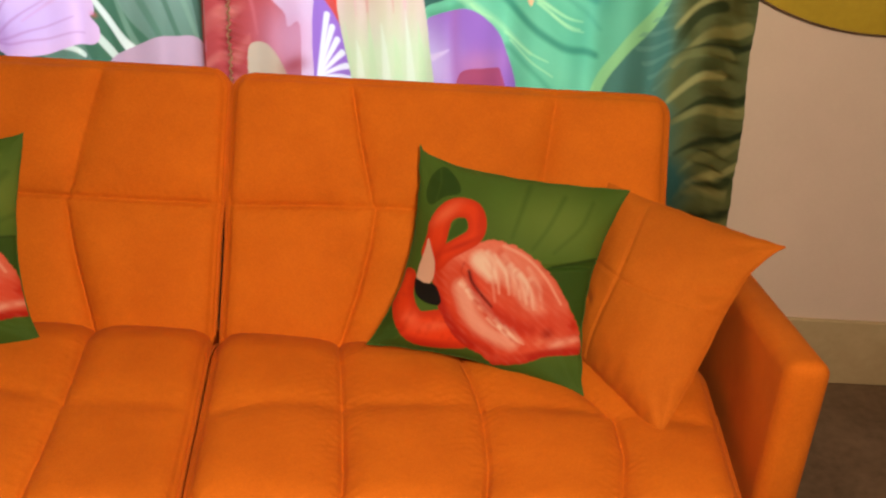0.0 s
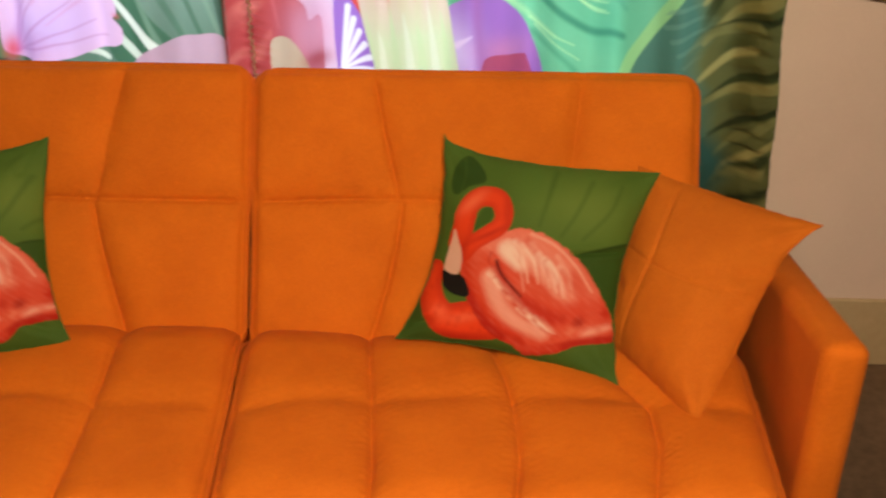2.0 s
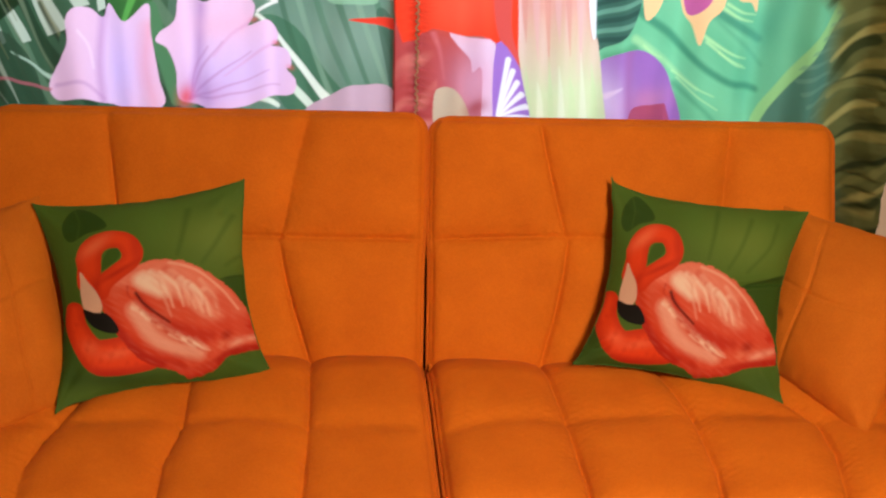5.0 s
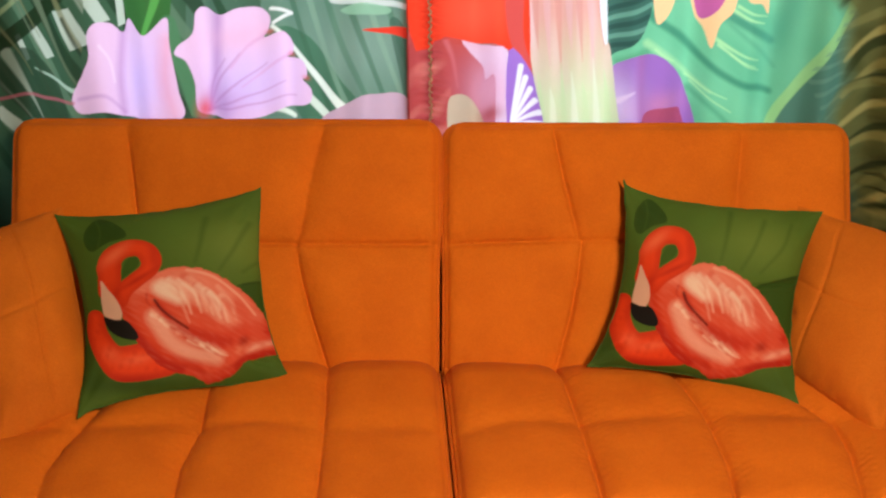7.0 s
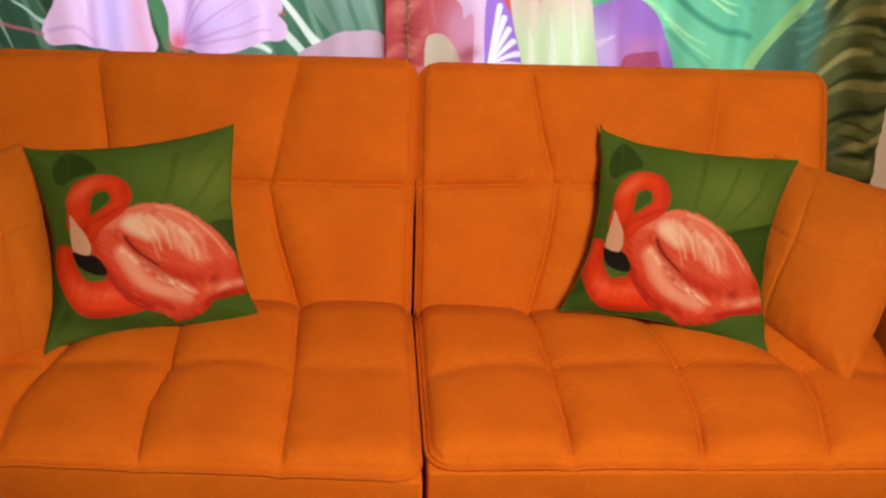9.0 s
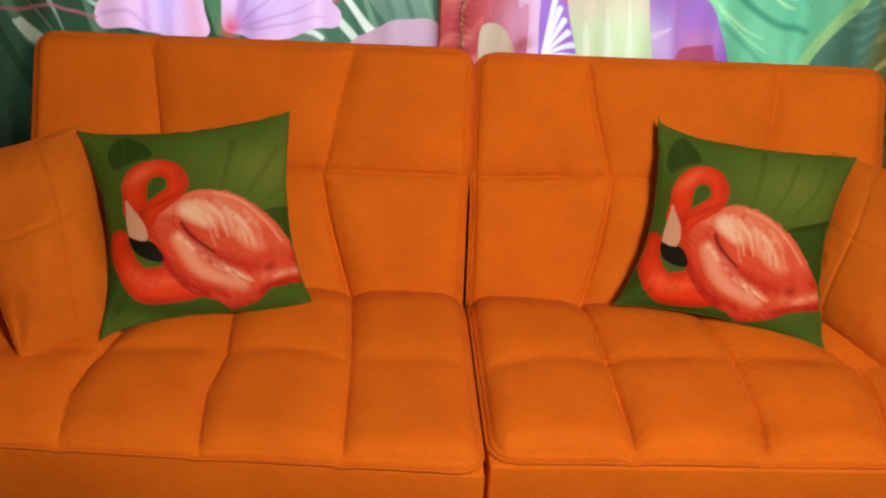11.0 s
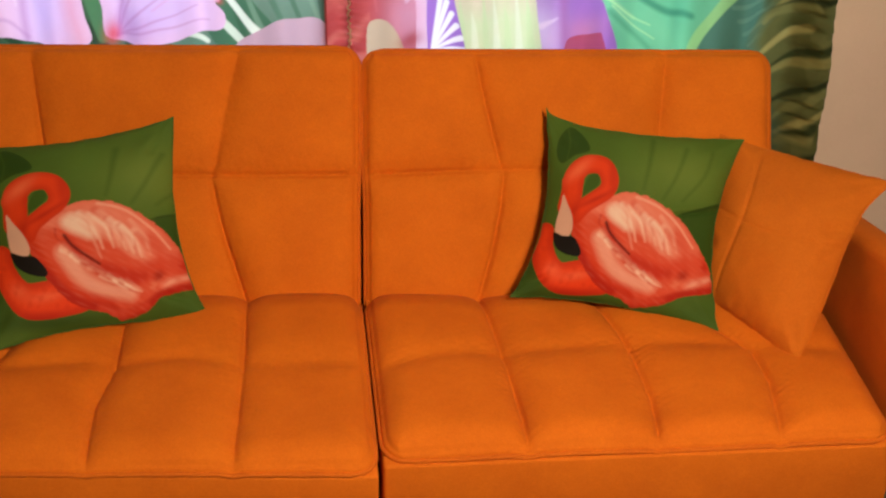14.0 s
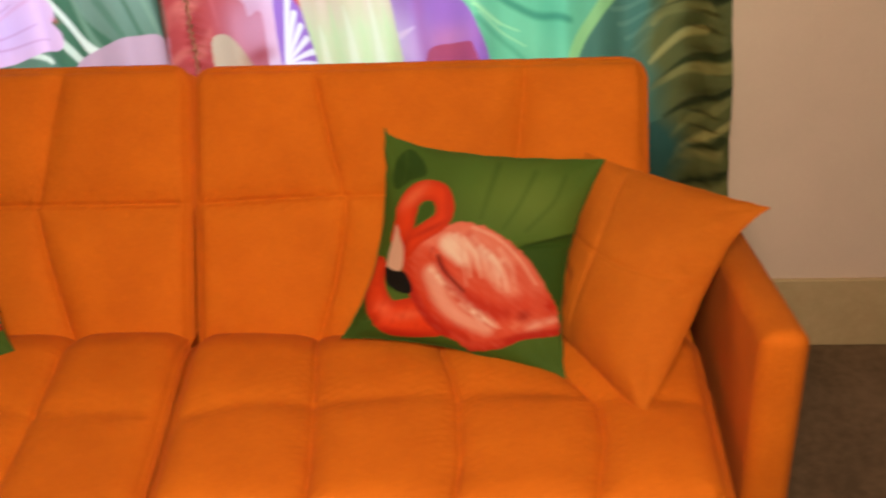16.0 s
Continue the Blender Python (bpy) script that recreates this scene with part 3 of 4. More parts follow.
def cushion_print(x, y):
    """Green ground with big leaf tones, a coral looped band and a rosy drop-like shape with pale brush streaks."""
    rng = np.random.RandomState(8)
    col = np.zeros(x.shape + (3,))
    col[...] = lin(84, 114, 40)
    wash = lambda a, b, ra, rb, turn, colour, amount: lay(col, soft(x, y, a, b, ra, rb, turn), colour, amount)
    lay(col, np.clip(0.5 + 0.5 * smooth_noise(x, y, 0.004, 4), 0, 1), lin(98, 128, 50), 0.5)
    wash(620, 280, 160, 90, 15, lin(120, 144, 64), 0.8)
    wash(470, 200, 40, 60, 20, lin(96, 130, 52), 0.5)
    # big leaves in the ground
    leaf = shape(x, y, [(246, 214), (254, 165), (290, 132), (330, 165), (344, 205), (300, 218), (262, 240)])
    lay(col, leaf, lin(48, 80, 16), 0.85)
    lay(col, stroke(x, y, [(282, 140), (286, 180), (276, 230)], 2, 1, 5), lin(84, 116, 40), 0.5)
    for line, w in (([(540, 185), (520, 260), (500, 330)], 7), ([(640, 215), (600, 300), (560, 360)], 5), ([(720, 230), (690, 300), (620, 370)], 4)):
        lay(col, stroke(x, y, line, w, 2, 14), lin(62, 96, 30), 0.5)
    # darker green wedge at the right
    lay(col, shape(x, y, [(600, 418), (660, 400), (760, 384), (770, 470), (730, 580), (700, 560), (660, 490)]), lin(50, 84, 20), 0.75)
    # Dark line: the shade of a cloth crease, put into the dye.
    lay(col, stroke(x, y, [(618, 408), (680, 396), (752, 386)], 2, 3, 6), lin(36, 62, 12), 0.8)
    # ground green changed towards the left and lower edges
    wash(160, 560, 60, 110, 10, lin(50, 82, 20), 0.7)
    wash(300, 650, 180, 24, 8, lin(46, 76, 18), 0.7)
    wash(660, 720, 90, 50, 15, lin(60, 96, 28), 0.6)
    coral, deep, glow = lin(238, 78, 26), lin(184, 34, 6), lin(250, 130, 90)
    # lower bend of the band
    path = [(212, 440), (202, 490), (214, 545), (246, 582), (304, 586), (372, 580)]
    low = stroke(x, y, path, 24, 60, 2.5)
    lay(col, low, coral)
    lay(col, low * (1 - stroke(x, y, path, 10, 40, 18)), deep, 0.45)
    wash(230, 560, 26, 20, 20, glow, 0.55)
    lay(col, low * soft(x, y, 300, 578, 46, 14, -6), glow, 0.6)
    lay(col, low * np.clip(smooth_noise(x, y, 0.03, 77), 0, 1), lin(212, 58, 18), 0.35)
    lay(col, low * soft(x, y, 270, 636, 120, 16, 6), deep, 0.8)
    # drop-shaped form with a ragged lower edge
    wx = x + 2.2 * smooth_noise(x, y, 0.03, 71) + 1.4 * smooth_noise(x, y, 0.09, 72)
    wy = y + 2.2 * smooth_noise(x, y, 0.03, 73) + 1.4 * smooth_noise(x, y, 0.09, 74)
    body = shape(wx, wy, [(286, 430), (308, 388), (360, 357), (420, 341), (468, 338), (530, 362), (590, 405), (640, 460), (680, 530), (700, 566), (712, 606), (712, 652),
                          (650, 655), (600, 664), (560, 678), (480, 684), (438, 656), (384, 628), (340, 580), (300, 505)]).astype(float)
    lay(col, body, lin(226, 92, 62))
    brush = lambda pts, w0, w1, colour, amount, f=None: lay(col, body * stroke(x, y, pts, w0, w1, f or 5 + 0.8 * max(w0, w1)), colour, amount)
    pink, pale, cream, red = lin(240, 138, 116), lin(247, 186, 168), lin(251, 224, 208), lin(196, 44, 18)
    # broad tones: pink shoulder, coral front, red hem
    brush([(330, 392), (400, 362), (470, 358), (540, 392), (600, 448), (650, 520)], 26, 18, pink, 0.9)
    brush([(470, 400), (540, 450), (590, 520)], 38, 22, lin(243, 152, 132), 0.8)
    brush([(300, 410), (330, 400), (360, 420), (372, 450)], 18, 14, lin(224, 84, 48), 0.7)
    brush([(296, 430), (304, 480), (330, 540), (370, 596)], 24, 30, lin(222, 78, 36), 0.9)
    brush([(372, 470), (400, 540), (450, 590), (520, 622)], 24, 18, pale, 0.8)
    brush([(296, 440), (310, 500), (346, 560), (392, 604), (450, 640)], 14, 20, lin(210, 58, 24), 0.75)
    brush([(480, 545), (540, 575), (600, 570), (650, 560)], 26, 22, lin(220, 80, 52), 0.85)
    brush([(600, 470), (640, 530), (676, 580)], 22, 22, lin(228, 98, 72), 0.7)
    brush([(430, 396), (500, 436), (560, 508)], 28, 14, pale, 0.6)
    # pale streaks fanning over the upper part
    for k in range(20):
        f = k / 19
        ax, ay = 410 + 150 * f + rng.uniform(-8, 8), 372 + 62 * f + rng.uniform(-26, 26)
        run = rng.uniform(60, 130)
        turn = radians(rng.uniform(50, 66) - 4 * f)
        mx, my = ax + 0.5 * run * math.cos(turn) + 5, ay + 0.5 * run * math.sin(turn)
        ex, ey = ax + run * math.cos(turn + 0.12), ay + run * math.sin(turn + 0.12)
        brush([(ax, ay), (mx, my), (ex, ey)], rng.uniform(5, 10), 1.5, (cream, pale, cream, lin(226, 98, 74))[k % 4], rng.uniform(0.35, 0.65), 9)
    brush([(412, 392), (424, 412), (446, 438)], 22, 10, cream, 0.85)
    brush([(480, 352), (548, 386), (604, 442), (650, 512)], 4, 3, pale, 0.8, 6)
    # strokes of the lower pale part
    for k in range(22):
        f = k / 21
        ax, ay = 366 + 150 * f + rng.uniform(-6, 6), 452 + 140 * f + rng.uniform(-14, 22)
        run = rng.uniform(34, 70)
        turn = radians(rng.uniform(28, 58))
        brush([(ax, ay), (ax + 0.5 * run * math.cos(turn), ay + 0.5 * run * math.sin(turn) + 3), (ax + run * math.cos(turn), ay + run * math.sin(turn))],
              rng.uniform(4, 8), 1.5, (cream, pale, lin(216, 80, 52), cream)[k % 4], rng.uniform(0.4, 0.75), 7)
    # dark fold between the two and red shadow below it
    brush([(392, 440), (412, 478), (450, 522), (500, 556), (548, 582)], 11, 17, lin(204, 52, 26), 0.85)
    brush([(388, 424), (398, 452), (424, 484), (458, 520)], 4.5, 3, lin(112, 20, 8), 0.9, 5)
    brush([(372, 402), (366, 424), (376, 440)], 3, 1.5, lin(196, 60, 40), 0.7, 5)
    # ragged red end
    for a, b, ra, rb, c, w in ((618, 594, 16, 14, lin(168, 30, 12), 0.8), (690, 572, 16, 22, lin(206, 48, 22), 0.9), (650, 622, 26, 12, pale, 0.8), (694, 612, 18, 10, pale, 0.7), (600, 618, 16, 10, lin(238, 140, 112), 0.7), (574, 586, 14, 16, red, 0.6)):
        lay(col, body * soft(wx, wy, a, b, ra, rb, -15), c, w)
    brush([(300, 500), (340, 572), (390, 622), (450, 652), (490, 676), (560, 668), (620, 654), (712, 648)], 16, 15, lin(188, 36, 10), 0.95, 14)
    brush([(430, 640), (480, 668), (560, 664)], 12, 10, lin(222, 84, 56), 0.7)
    along, over = x * 0.62 + y * 0.78, -x * 0.78 + y * 0.62
    hair = smooth_noise(along * 0.14, over + 0.12 * along, 0.08, 13)
    lay(col, body * np.clip(hair, 0, 1), lin(252, 210, 192), 0.07)
    lay(col, body * np.clip(-hair, 0, 1), lin(196, 62, 40), 0.06)
    # looped band above
    path = [(278, 372), (288, 330), (296, 285), (318, 256), (350, 247), (385, 258), (401, 295), (392, 328), (360, 350), (322, 374), (296, 402)]
    loop = np.maximum(stroke(x, y, path, 31, 22, 2.5), stroke(x, y, [(288, 300), (282, 350), (288, 400)], 28, 16, 2.5))
    loop = np.maximum(loop, soft(x, y, 294, 296, 36, 44) > 0.5)
    lay(col, loop, coral)
    lay(col, loop * (1 - stroke(x, y, path, 20, 12, 18)), deep, 0.42)
    lay(col, loop * soft(x, y, 310, 262, 46, 16, -40), glow, 0.75)
    lay(col, loop * soft(x, y, 360, 352, 60, 8, -24), deep, 0.7)
    lay(col, loop * soft(x, y, 410, 290, 14, 50), lin(206, 54, 20), 0.7)
    lay(col, loop * soft(x, y, 292, 392, 16, 34), deep, 0.5)
    lay(col, shape(x, y, [(342, 282), (362, 276), (371, 296), (358, 318), (330, 334), (318, 338), (328, 306)]), lin(72, 106, 34))
    # small pale oval and dark oval
    lay(col, shape(x, y, [(264, 334), (276, 366), (288, 400), (288, 440), (274, 462), (248, 458), (238, 440), (246, 400), (256, 366)]), lin(232, 190, 170))
    lay(col, shape(x, y, [(236, 446), (262, 458), (294, 464), (314, 504), (306, 520), (272, 514), (244, 496), (234, 470)]), lin(20, 13, 9))
    col = 0.90 * col ** 1.12
    return col


def sag(A, B):
    """The print sits a little lower where the filling pushes the cloth out."""
    return B - 0.026 * (np.clip(16 * A * (1 - A) * B * (1 - B), 0, 1) ** 0.62)


def print_upright(A, B):
    return cushion_print(*print_grid(A, sag(A, B), (215, 72), (823, 188), (100, 640), (733, 772)))


def print_askew(A, B):
    """The same print on a cushion pulled out of square, with small local pulls (place, shift)."""
    x, y = print_grid(A, sag(A, B), (78, 142), (718, 70), (140, 780), (793, 668))
    y = y - 18 * np.clip(1.15 - y / 700, 0, 1)
    total, dx, dy = 0.25, 0.0, 0.0
    for a, b, p, q in ((320, 232, -8, -6), (345, 548, -13, -16), (208, 310, 11, 6), (745, 585, 15, 12), (270, 685, 22, -12), (545, 670, -20, -9), (203, 590, -10, 26), (460, 320, -14, 10), (408, 310, 16, -12)):
        w = soft(x, y, a, b, 90, 90)
        total, dx, dy = total + w, dx + w * p, dy + w * q
    return cushion_print(0.693 * x - 0.304 * y + 0.429 * x * y / 1000 + 169.639 + dx / total, 0.1 * x + 0.92 * y + 0.141 * x * y / 1000 - 31.338 + dy / total)


cushion("cushion", "green cushion printed with a pink and coral shape",
        (0.372, -0.088, 0.755), (0.766, -0.143, 0.712), (0.291, -0.312, 0.449), (0.688, -0.407, 0.428), 0.058, PRINT_CLOTH,
        ((0.068, 0.6, 0.8), (0.085, 1.0, 0.9), (0.048, 0.85, 0.9), (0.09, 1.2, 0.75)), print_upright, n=240, wrinkle=0.45, seed=21, rear=0.45,
        creases=(((1.0, 0.40), (0.74, 0.46), 0.004, 0.012), ((0.0, 0.93), (0.10, 0.90), 0.005, 0.02)))
cushion("cushion", "green cushion printed with a pink and coral shape, leaning back",
        (-0.774, -0.168, 0.711), (-0.365, -0.115, 0.750), (-0.676, -0.484, 0.439), (-0.293, -0.346, 0.436), 0.060, PRINT_CLOTH,
        ((0.059, 1.0, 0.6), (0.075, 1.25, 0.75), (0.057, 0.65, 1.0), (0.09, 1.0, 0.85)), print_askew, n=240, wrinkle=0.45, seed=25, rear=0.6,
        creases=(((1.0, 0.92), (0.88, 0.90), 0.005, 0.02), ((0.94, 0.06), (0.9, 0.16), 0.003, 0.02)))
cushion("cushion", "plain orange square cushion with a stitched cross, against the armrest",
        (0.735, -0.085, 0.695), (1.028, -0.287, 0.688), (0.665, -0.262, 0.445), (0.808, -0.512, 0.436), 0.064, ORANGE_CUSHION,
        ((0.012, 0.8, 1.0), (0.085, 0.52, 1.6), (-0.03, 1.0, 1.0), (0.03, 1.0, 1.0)), None, n=120, cross=0.0035, seed=31, cross_at=(0.27, 0.45), rear=0.4, wrinkle=0.6,
        creases=(((1.0, 0.30), (0.86, 0.36), 0.006, 0.03), ((1.0, 0.40), (0.90, 0.50), 0.004, 0.03), ((0.0, 0.62), (0.12, 0.68), 0.004, 0.025)))
cushion("cushion", "plain orange square cushion with a stitched cross, slumped on the armrest",
        (-1.010, -0.300, 0.690), (-0.770, -0.135, 0.712), (-0.795, -0.560, 0.436), (-0.650, -0.425, 0.438), 0.062, ORANGE_CUSHION,
        ((0.012, 1.0, 1.0), (0.02, 1.0, 1.0), (-0.02, 1.0, 1.0), (0.05, 1.0, 1.0)), None, n=120, cross=0.004, seed=37, cross_at=(0.62, 0.45), rear=0.4, wrinkle=0.6,
        creases=(((0.3, 1.0), (0.40, 0.84), 0.003, 0.05),))


# ---------------- curtains ----------------
def curtain_print(X, Z):
    """Tropical print: pale pink blossoms, red and violet petals, mint and dark leaves. (a, b) run right and down in print steps of about 1.2 mm."""
    b = (1.072 - Z) / 0.001245 - 9.0
    a = (X + 0.918 + 0.00023 * b) / (0.001168 + 3.05e-7 * np.clip(b, -900, 900))
    a = a + 14 * np.clip((470 - a) / 250, 0, 1)
    col = np.zeros(X.shape + (3,))
    col[...] = lin(64, 94, 77)
    lay(col, np.clip(0.5 + 0.5 * smooth_noise(a, b * 0.6, 0.004, 41), 0, 1), lin(96, 132, 112), 0.7)
    left = a < 722
    # palm fronds of the left panel
    lay(col, left & (a < 330), lin(54, 88, 64), 0.8)
    for k in range(15):
        x0 = -330 + k * 46
        lay(col, left * (a < 420) * stroke(a, b, [(x0, -300), (x0 + 150, -20), (x0 + 330, 260), (x0 + 420, 420)], 8 + 3 * (k % 3), 7), (lin(40, 70, 48), lin(92, 124, 100), lin(34, 58, 40))[k % 3], 0.8)
    for x0, y0, x1, y1, w in ((52, 46, 92, 100, 9), (112, 14, 148, 80, 15), (150, -10, 184, 40, 13), (206, -40, 218, 46, 7), (0, 190, 40, 240, 8), (-60, 60, -10, 130, 10), (24, 66, 46, 110, 4)):
        lay(col, left * shape(a, b, [(x0 - w, y0 + 3), (x0 + w, y0 - 3), (x1 + w, y1 - 2), (x1 - w, y1 + 5)], 1), lin(188, 204, 192), 0.85)
    lay(col, left * stroke(a, b, [(-60, 120), (40, 50), (140, -40)], 17, 12), lin(28, 48, 28), 0.95)
    lay(col, left * stroke(a, b, [(-60, 66), (0, 22), (60, -30)], 5, 4), lin(140, 160, 120), 0.8)
    lay(col, left * shape(a, b, [(18, 100), (60, 96), (110, 150), (130, 230), (70, 250), (30, 180)]), lin(46, 72, 54), 0.85)
    lay(col, left * stroke(a, b, [(60, 124), (100, 138), (140, 156)], 1, 4), lin(170, 200, 182), 0.9)
    # pale and dark blades towards the outer hem
    rng = np.random.RandomState(27)
    for k in range(30):
        x0, y0 = -330 + 17 * k + rng.uniform(-6, 6), -140 + rng.uniform(-60, 240)
        run = rng.uniform(120, 260)
        lay(col, left * (a < 150) * stroke(a, b, [(x0, y0), (x0 + 0.25 * run, y0 + 0.5 * run), (x0 + 0.56 * run, y0 + run)], rng.uniform(3, 8), 0.5, 3),
            (lin(150, 164, 148), lin(34, 52, 38), lin(104, 122, 98), lin(50, 72, 54), lin(118, 122, 88))[k % 5], 0.75)
    wide = left & (a > 460)
    lay(col, wide, lin(100, 134, 118), 0.85)
    lay(col, wide * soft(a, b, 640, 90, 110, 70), lin(122, 150, 138), 0.8)
    lay(col, wide * shape(a, b, [(470, 60), (540, 60), (600, 130), (640, 215), (560, 240), (480, 140)]), lin(66, 110, 86), 0.9)
    for k in range(6):
        x0 = 500 + 34 * k
        lay(col, wide * stroke(a, b, [(x0, -40), (x0 + 40, 80), (x0 + 95, 220)], 6, 4), (lin(60, 100, 78), lin(128, 162, 142), lin(74, 116, 94))[k % 3], 0.6)
    lay(col, wide * stroke(a, b, [(478, 48), (548, 120), (604, 184)], 3, 8), lin(222, 234, 226), 0.95)
    lay(col, wide * stroke(a, b, [(522, 150), (582, 206)], 7, 8), lin(210, 228, 216), 0.9)
    lay(col, wide * stroke(a, b, [(486, 198), (516, 214)], 4, 5), lin(216, 230, 220), 0.9)
    for line in ([(476, 17), (512, 26)], [(512, 26), (480, 42)]):
        lay(col, wide * stroke(a, b, line, 3, 3), lin(226, 230, 230), 0.9)
    lay(col, wide * stroke(a, b, [(590, -6), (650, 6), (722, 10)], 7, 5), lin(206, 214, 214), 0.8)
    lay(col, wide * shape(a, b, [(604, 14), (640, 8), (690, 16), (684, 28), (630, 28)]), lin(136, 180, 152), 0.8)
    lay(col, wide * shape(a, b, [(690, 40), (722, 60), (722, 215), (712, 150)]), lin(60, 92, 78), 0.7)
    lay(col, left * shape(a, b, [(640, 56), (690, 50), (730, 46), (730, 64), (690, 62)]), lin(214, 60, 44))
    # tall green blade between the blossoms
    lay(col, left * shape(a, b, [(228, -60), (300, -60), (304, 30), (290, 60), (262, 60), (226, 30)]), lin(54, 104, 54))
    lay(col, left * stroke(a, b, [(290, -60), (280, 0), (262, 56)], 10, 4), lin(92, 168, 84), 0.8)
    lay(col, left * stroke(a, b, [(300, 40), (322, 110), (348, 206)], 14, 10), lin(76, 124, 88), 0.95)
    pink, lilac, fold_p, red = lin(222, 186, 222), lin(204, 182, 240), lin(172, 128, 190), lin(214, 70, 84)
    # first blossom
    p1 = shape(a, b, [(138, 170), (152, 130), (160, 100), (156, 62), (168, 44), (196, 44), (220, 60), (232, 34), (262, 58), (298, 30), (304, 80), (318, 160), (324, 215), (240, 215), (180, 206), (150, 196)])
    lay(col, left * p1, pink)
    lay(col, left * p1 * soft(a, b, 255, 150, 40, 90), lilac, 0.9)
    lay(col, left * p1 * stroke(a, b, [(220, 50), (216, 140), (224, 215)], 6, 5, 14), fold_p, 0.6)
    lay(col, left * p1 * stroke(a, b, [(150, 172), (190, 178), (226, 206)], 3, 2, 7), fold_p, 0.55)
    lay(col, left * p1 * stroke(a, b, [(300, 70), (298, 140), (314, 210)], 10, 6, 20), lin(226, 158, 186), 0.6)
    lay(col, left * p1 * stroke(a, b, [(176, 84), (196, 110), (206, 150)], 2, 1, 5), lin(236, 222, 240), 0.6)
    # second blossom
    p2 = shape(a, b, [(352, 206), (344, 150), (330, 110), (312, 96), (318, 80), (340, 62), (345, 25), (362, 16), (390, 24), (420, 12), (456, 10), (474, 30), (472, 52), (466, 64), (496, 60), (514, 78), (514, 98), (504, 106), (530, 106), (541, 122), (540, 138), (533, 142), (550, 160), (540, 188), (470, 205), (400, 215)])
    lay(col, left * p2, pink)
    lay(col, left * p2 * soft(a, b, 440, 150, 70, 60), lilac, 0.8)
    for q in ((400, 100), (425, 90), (470, 110), (500, 150), (520, 175)):
        lay(col, left * p2 * stroke(a, b, [(368, 205), ((368 + q[0]) / 2 - 8, (205 + q[1]) / 2 - 6), q], 2.4, 0.8, 4), lin(170, 112, 168), 0.6)
    lay(col, left * p2 * stroke(a, b, [(386, 30), (382, 120), (368, 206)], 9, 5, 16), fold_p, 0.6)
    lay(col, left * p2 * soft(a, b, 392, 188, 40, 34, -40), lin(170, 130, 196), 0.6)
    lay(col, left * p2 * soft(a, b, 430, 60, 60, 20, -10), lin(226, 176, 210), 0.6)
    for line in ([(474, 56), (440, 76), (410, 116)], [(512, 100), (470, 120), (430, 150)]):
        lay(col, left * p2 * stroke(a, b, line, 3, 1, 6), lin(206, 150, 196), 0.6)
    lay(col, left * soft(a, b, 360, 202, 12, 20), red, 0.8)
    for q in ((474, 56), (512, 100), (540, 138)):
        lay(col, left * soft(a, b, q[0], q[1], 7, 5), red, 0.5)
    lay(col, left * stroke(a, b, [(-60, 172), (60, 176), (140, 178)], 3, 3), lin(176, 96, 110), 0.7)
    lay(col, left * shape(a, b, [(566, 214), (600, 186), (660, 172), (722, 172), (722, 240), (560, 240)]), lin(186, 158, 178))
    # right panel: red petals and hem
    right = ~left
    lay(col, right * shape(a, b, [(715, 60), (800, 62), (880, 82), (905, 92), (905, 260), (700, 260)], 4), lin(170, 70, 72))
    lay(col, right * shape(a, b, [(820, 66), (880, 84), (905, 100), (905, 250), (880, 250), (880, 140), (862, 138), (856, 110)], 4), lin(212, 196, 226))
    lay(col, right * (b > 74) * (a < 905) * soft(a, b, 868, 160, 44, 70), lin(208, 156, 188), 0.8)
    lay(col, right * (b > 66) * stroke(a, b, [(792, 70), (804, 100), (812, 150)], 5, 1, 6), lin(196, 110, 120), 0.6)
    lay(col, right * np.clip(smooth_noise(a, b, 0.02, 51), 0, 1) * (a < 800) * (b > 60), lin(214, 130, 120), 0.6)
    lay(col, right * shape(a, b, [(794, 184), (812, 164), (838, 172), (858, 220), (850, 260), (800, 260)]), lin(186, 170, 150))
    lay(col, right * soft(a, b, 870, 205, 20, 14), lin(150, 54, 62), 0.7)
    lay(col, right * shape(a, b, [(722, -420), (940, -420), (944, 20), (946, 120), (930, 120), (905, 92), (860, 74), (790, 62), (726, 62)], 4), lin(222, 62, 38))
    lay(col, right * soft(a, b, 850, 20, 60, 50), lin(228, 96, 72), 0.7)
    lay(col, right * stroke(a, b, [(922, -60), (916, 20), (922, 80), (946, 130)], 20, 8), lin(196, 84, 84), 0.8)
    # violet fan beside the hem
    lay(col, right * shape(a, b, [(905, 92), (946, 130), (962, 200), (970, 260), (905, 260)], 4), lin(150, 110, 200))
    for k in range(6):
        lay(col, right * stroke(a, b, [(906, 226), (926 + 8 * k, 118 + 20 * k)], 2, 5) * (a < 972) * (a > 905), lin(232, 236, 248), 0.9)
    # tall pale petal
    tall = shape(a, b, [(950, -420), (1070, -420), (1080, 20), (1088, 90), (1094, 160), (1090, 260), (980, 260), (962, 200), (946, 120), (944, 40)], 4)
    fade = np.clip((b - 20) / 150, 0, 1)
    lay(col, right * tall, lin(214, 164, 156))
    lay(col, right * tall * fade, lin(198, 214, 178))
    lay(col, right * tall * np.clip(smooth_noise(a * 2.2, b * 0.25, 0.012, 61) + (b - 60) / 120, 0, 1) * (1 - fade), lin(222, 192, 200), 0.9)
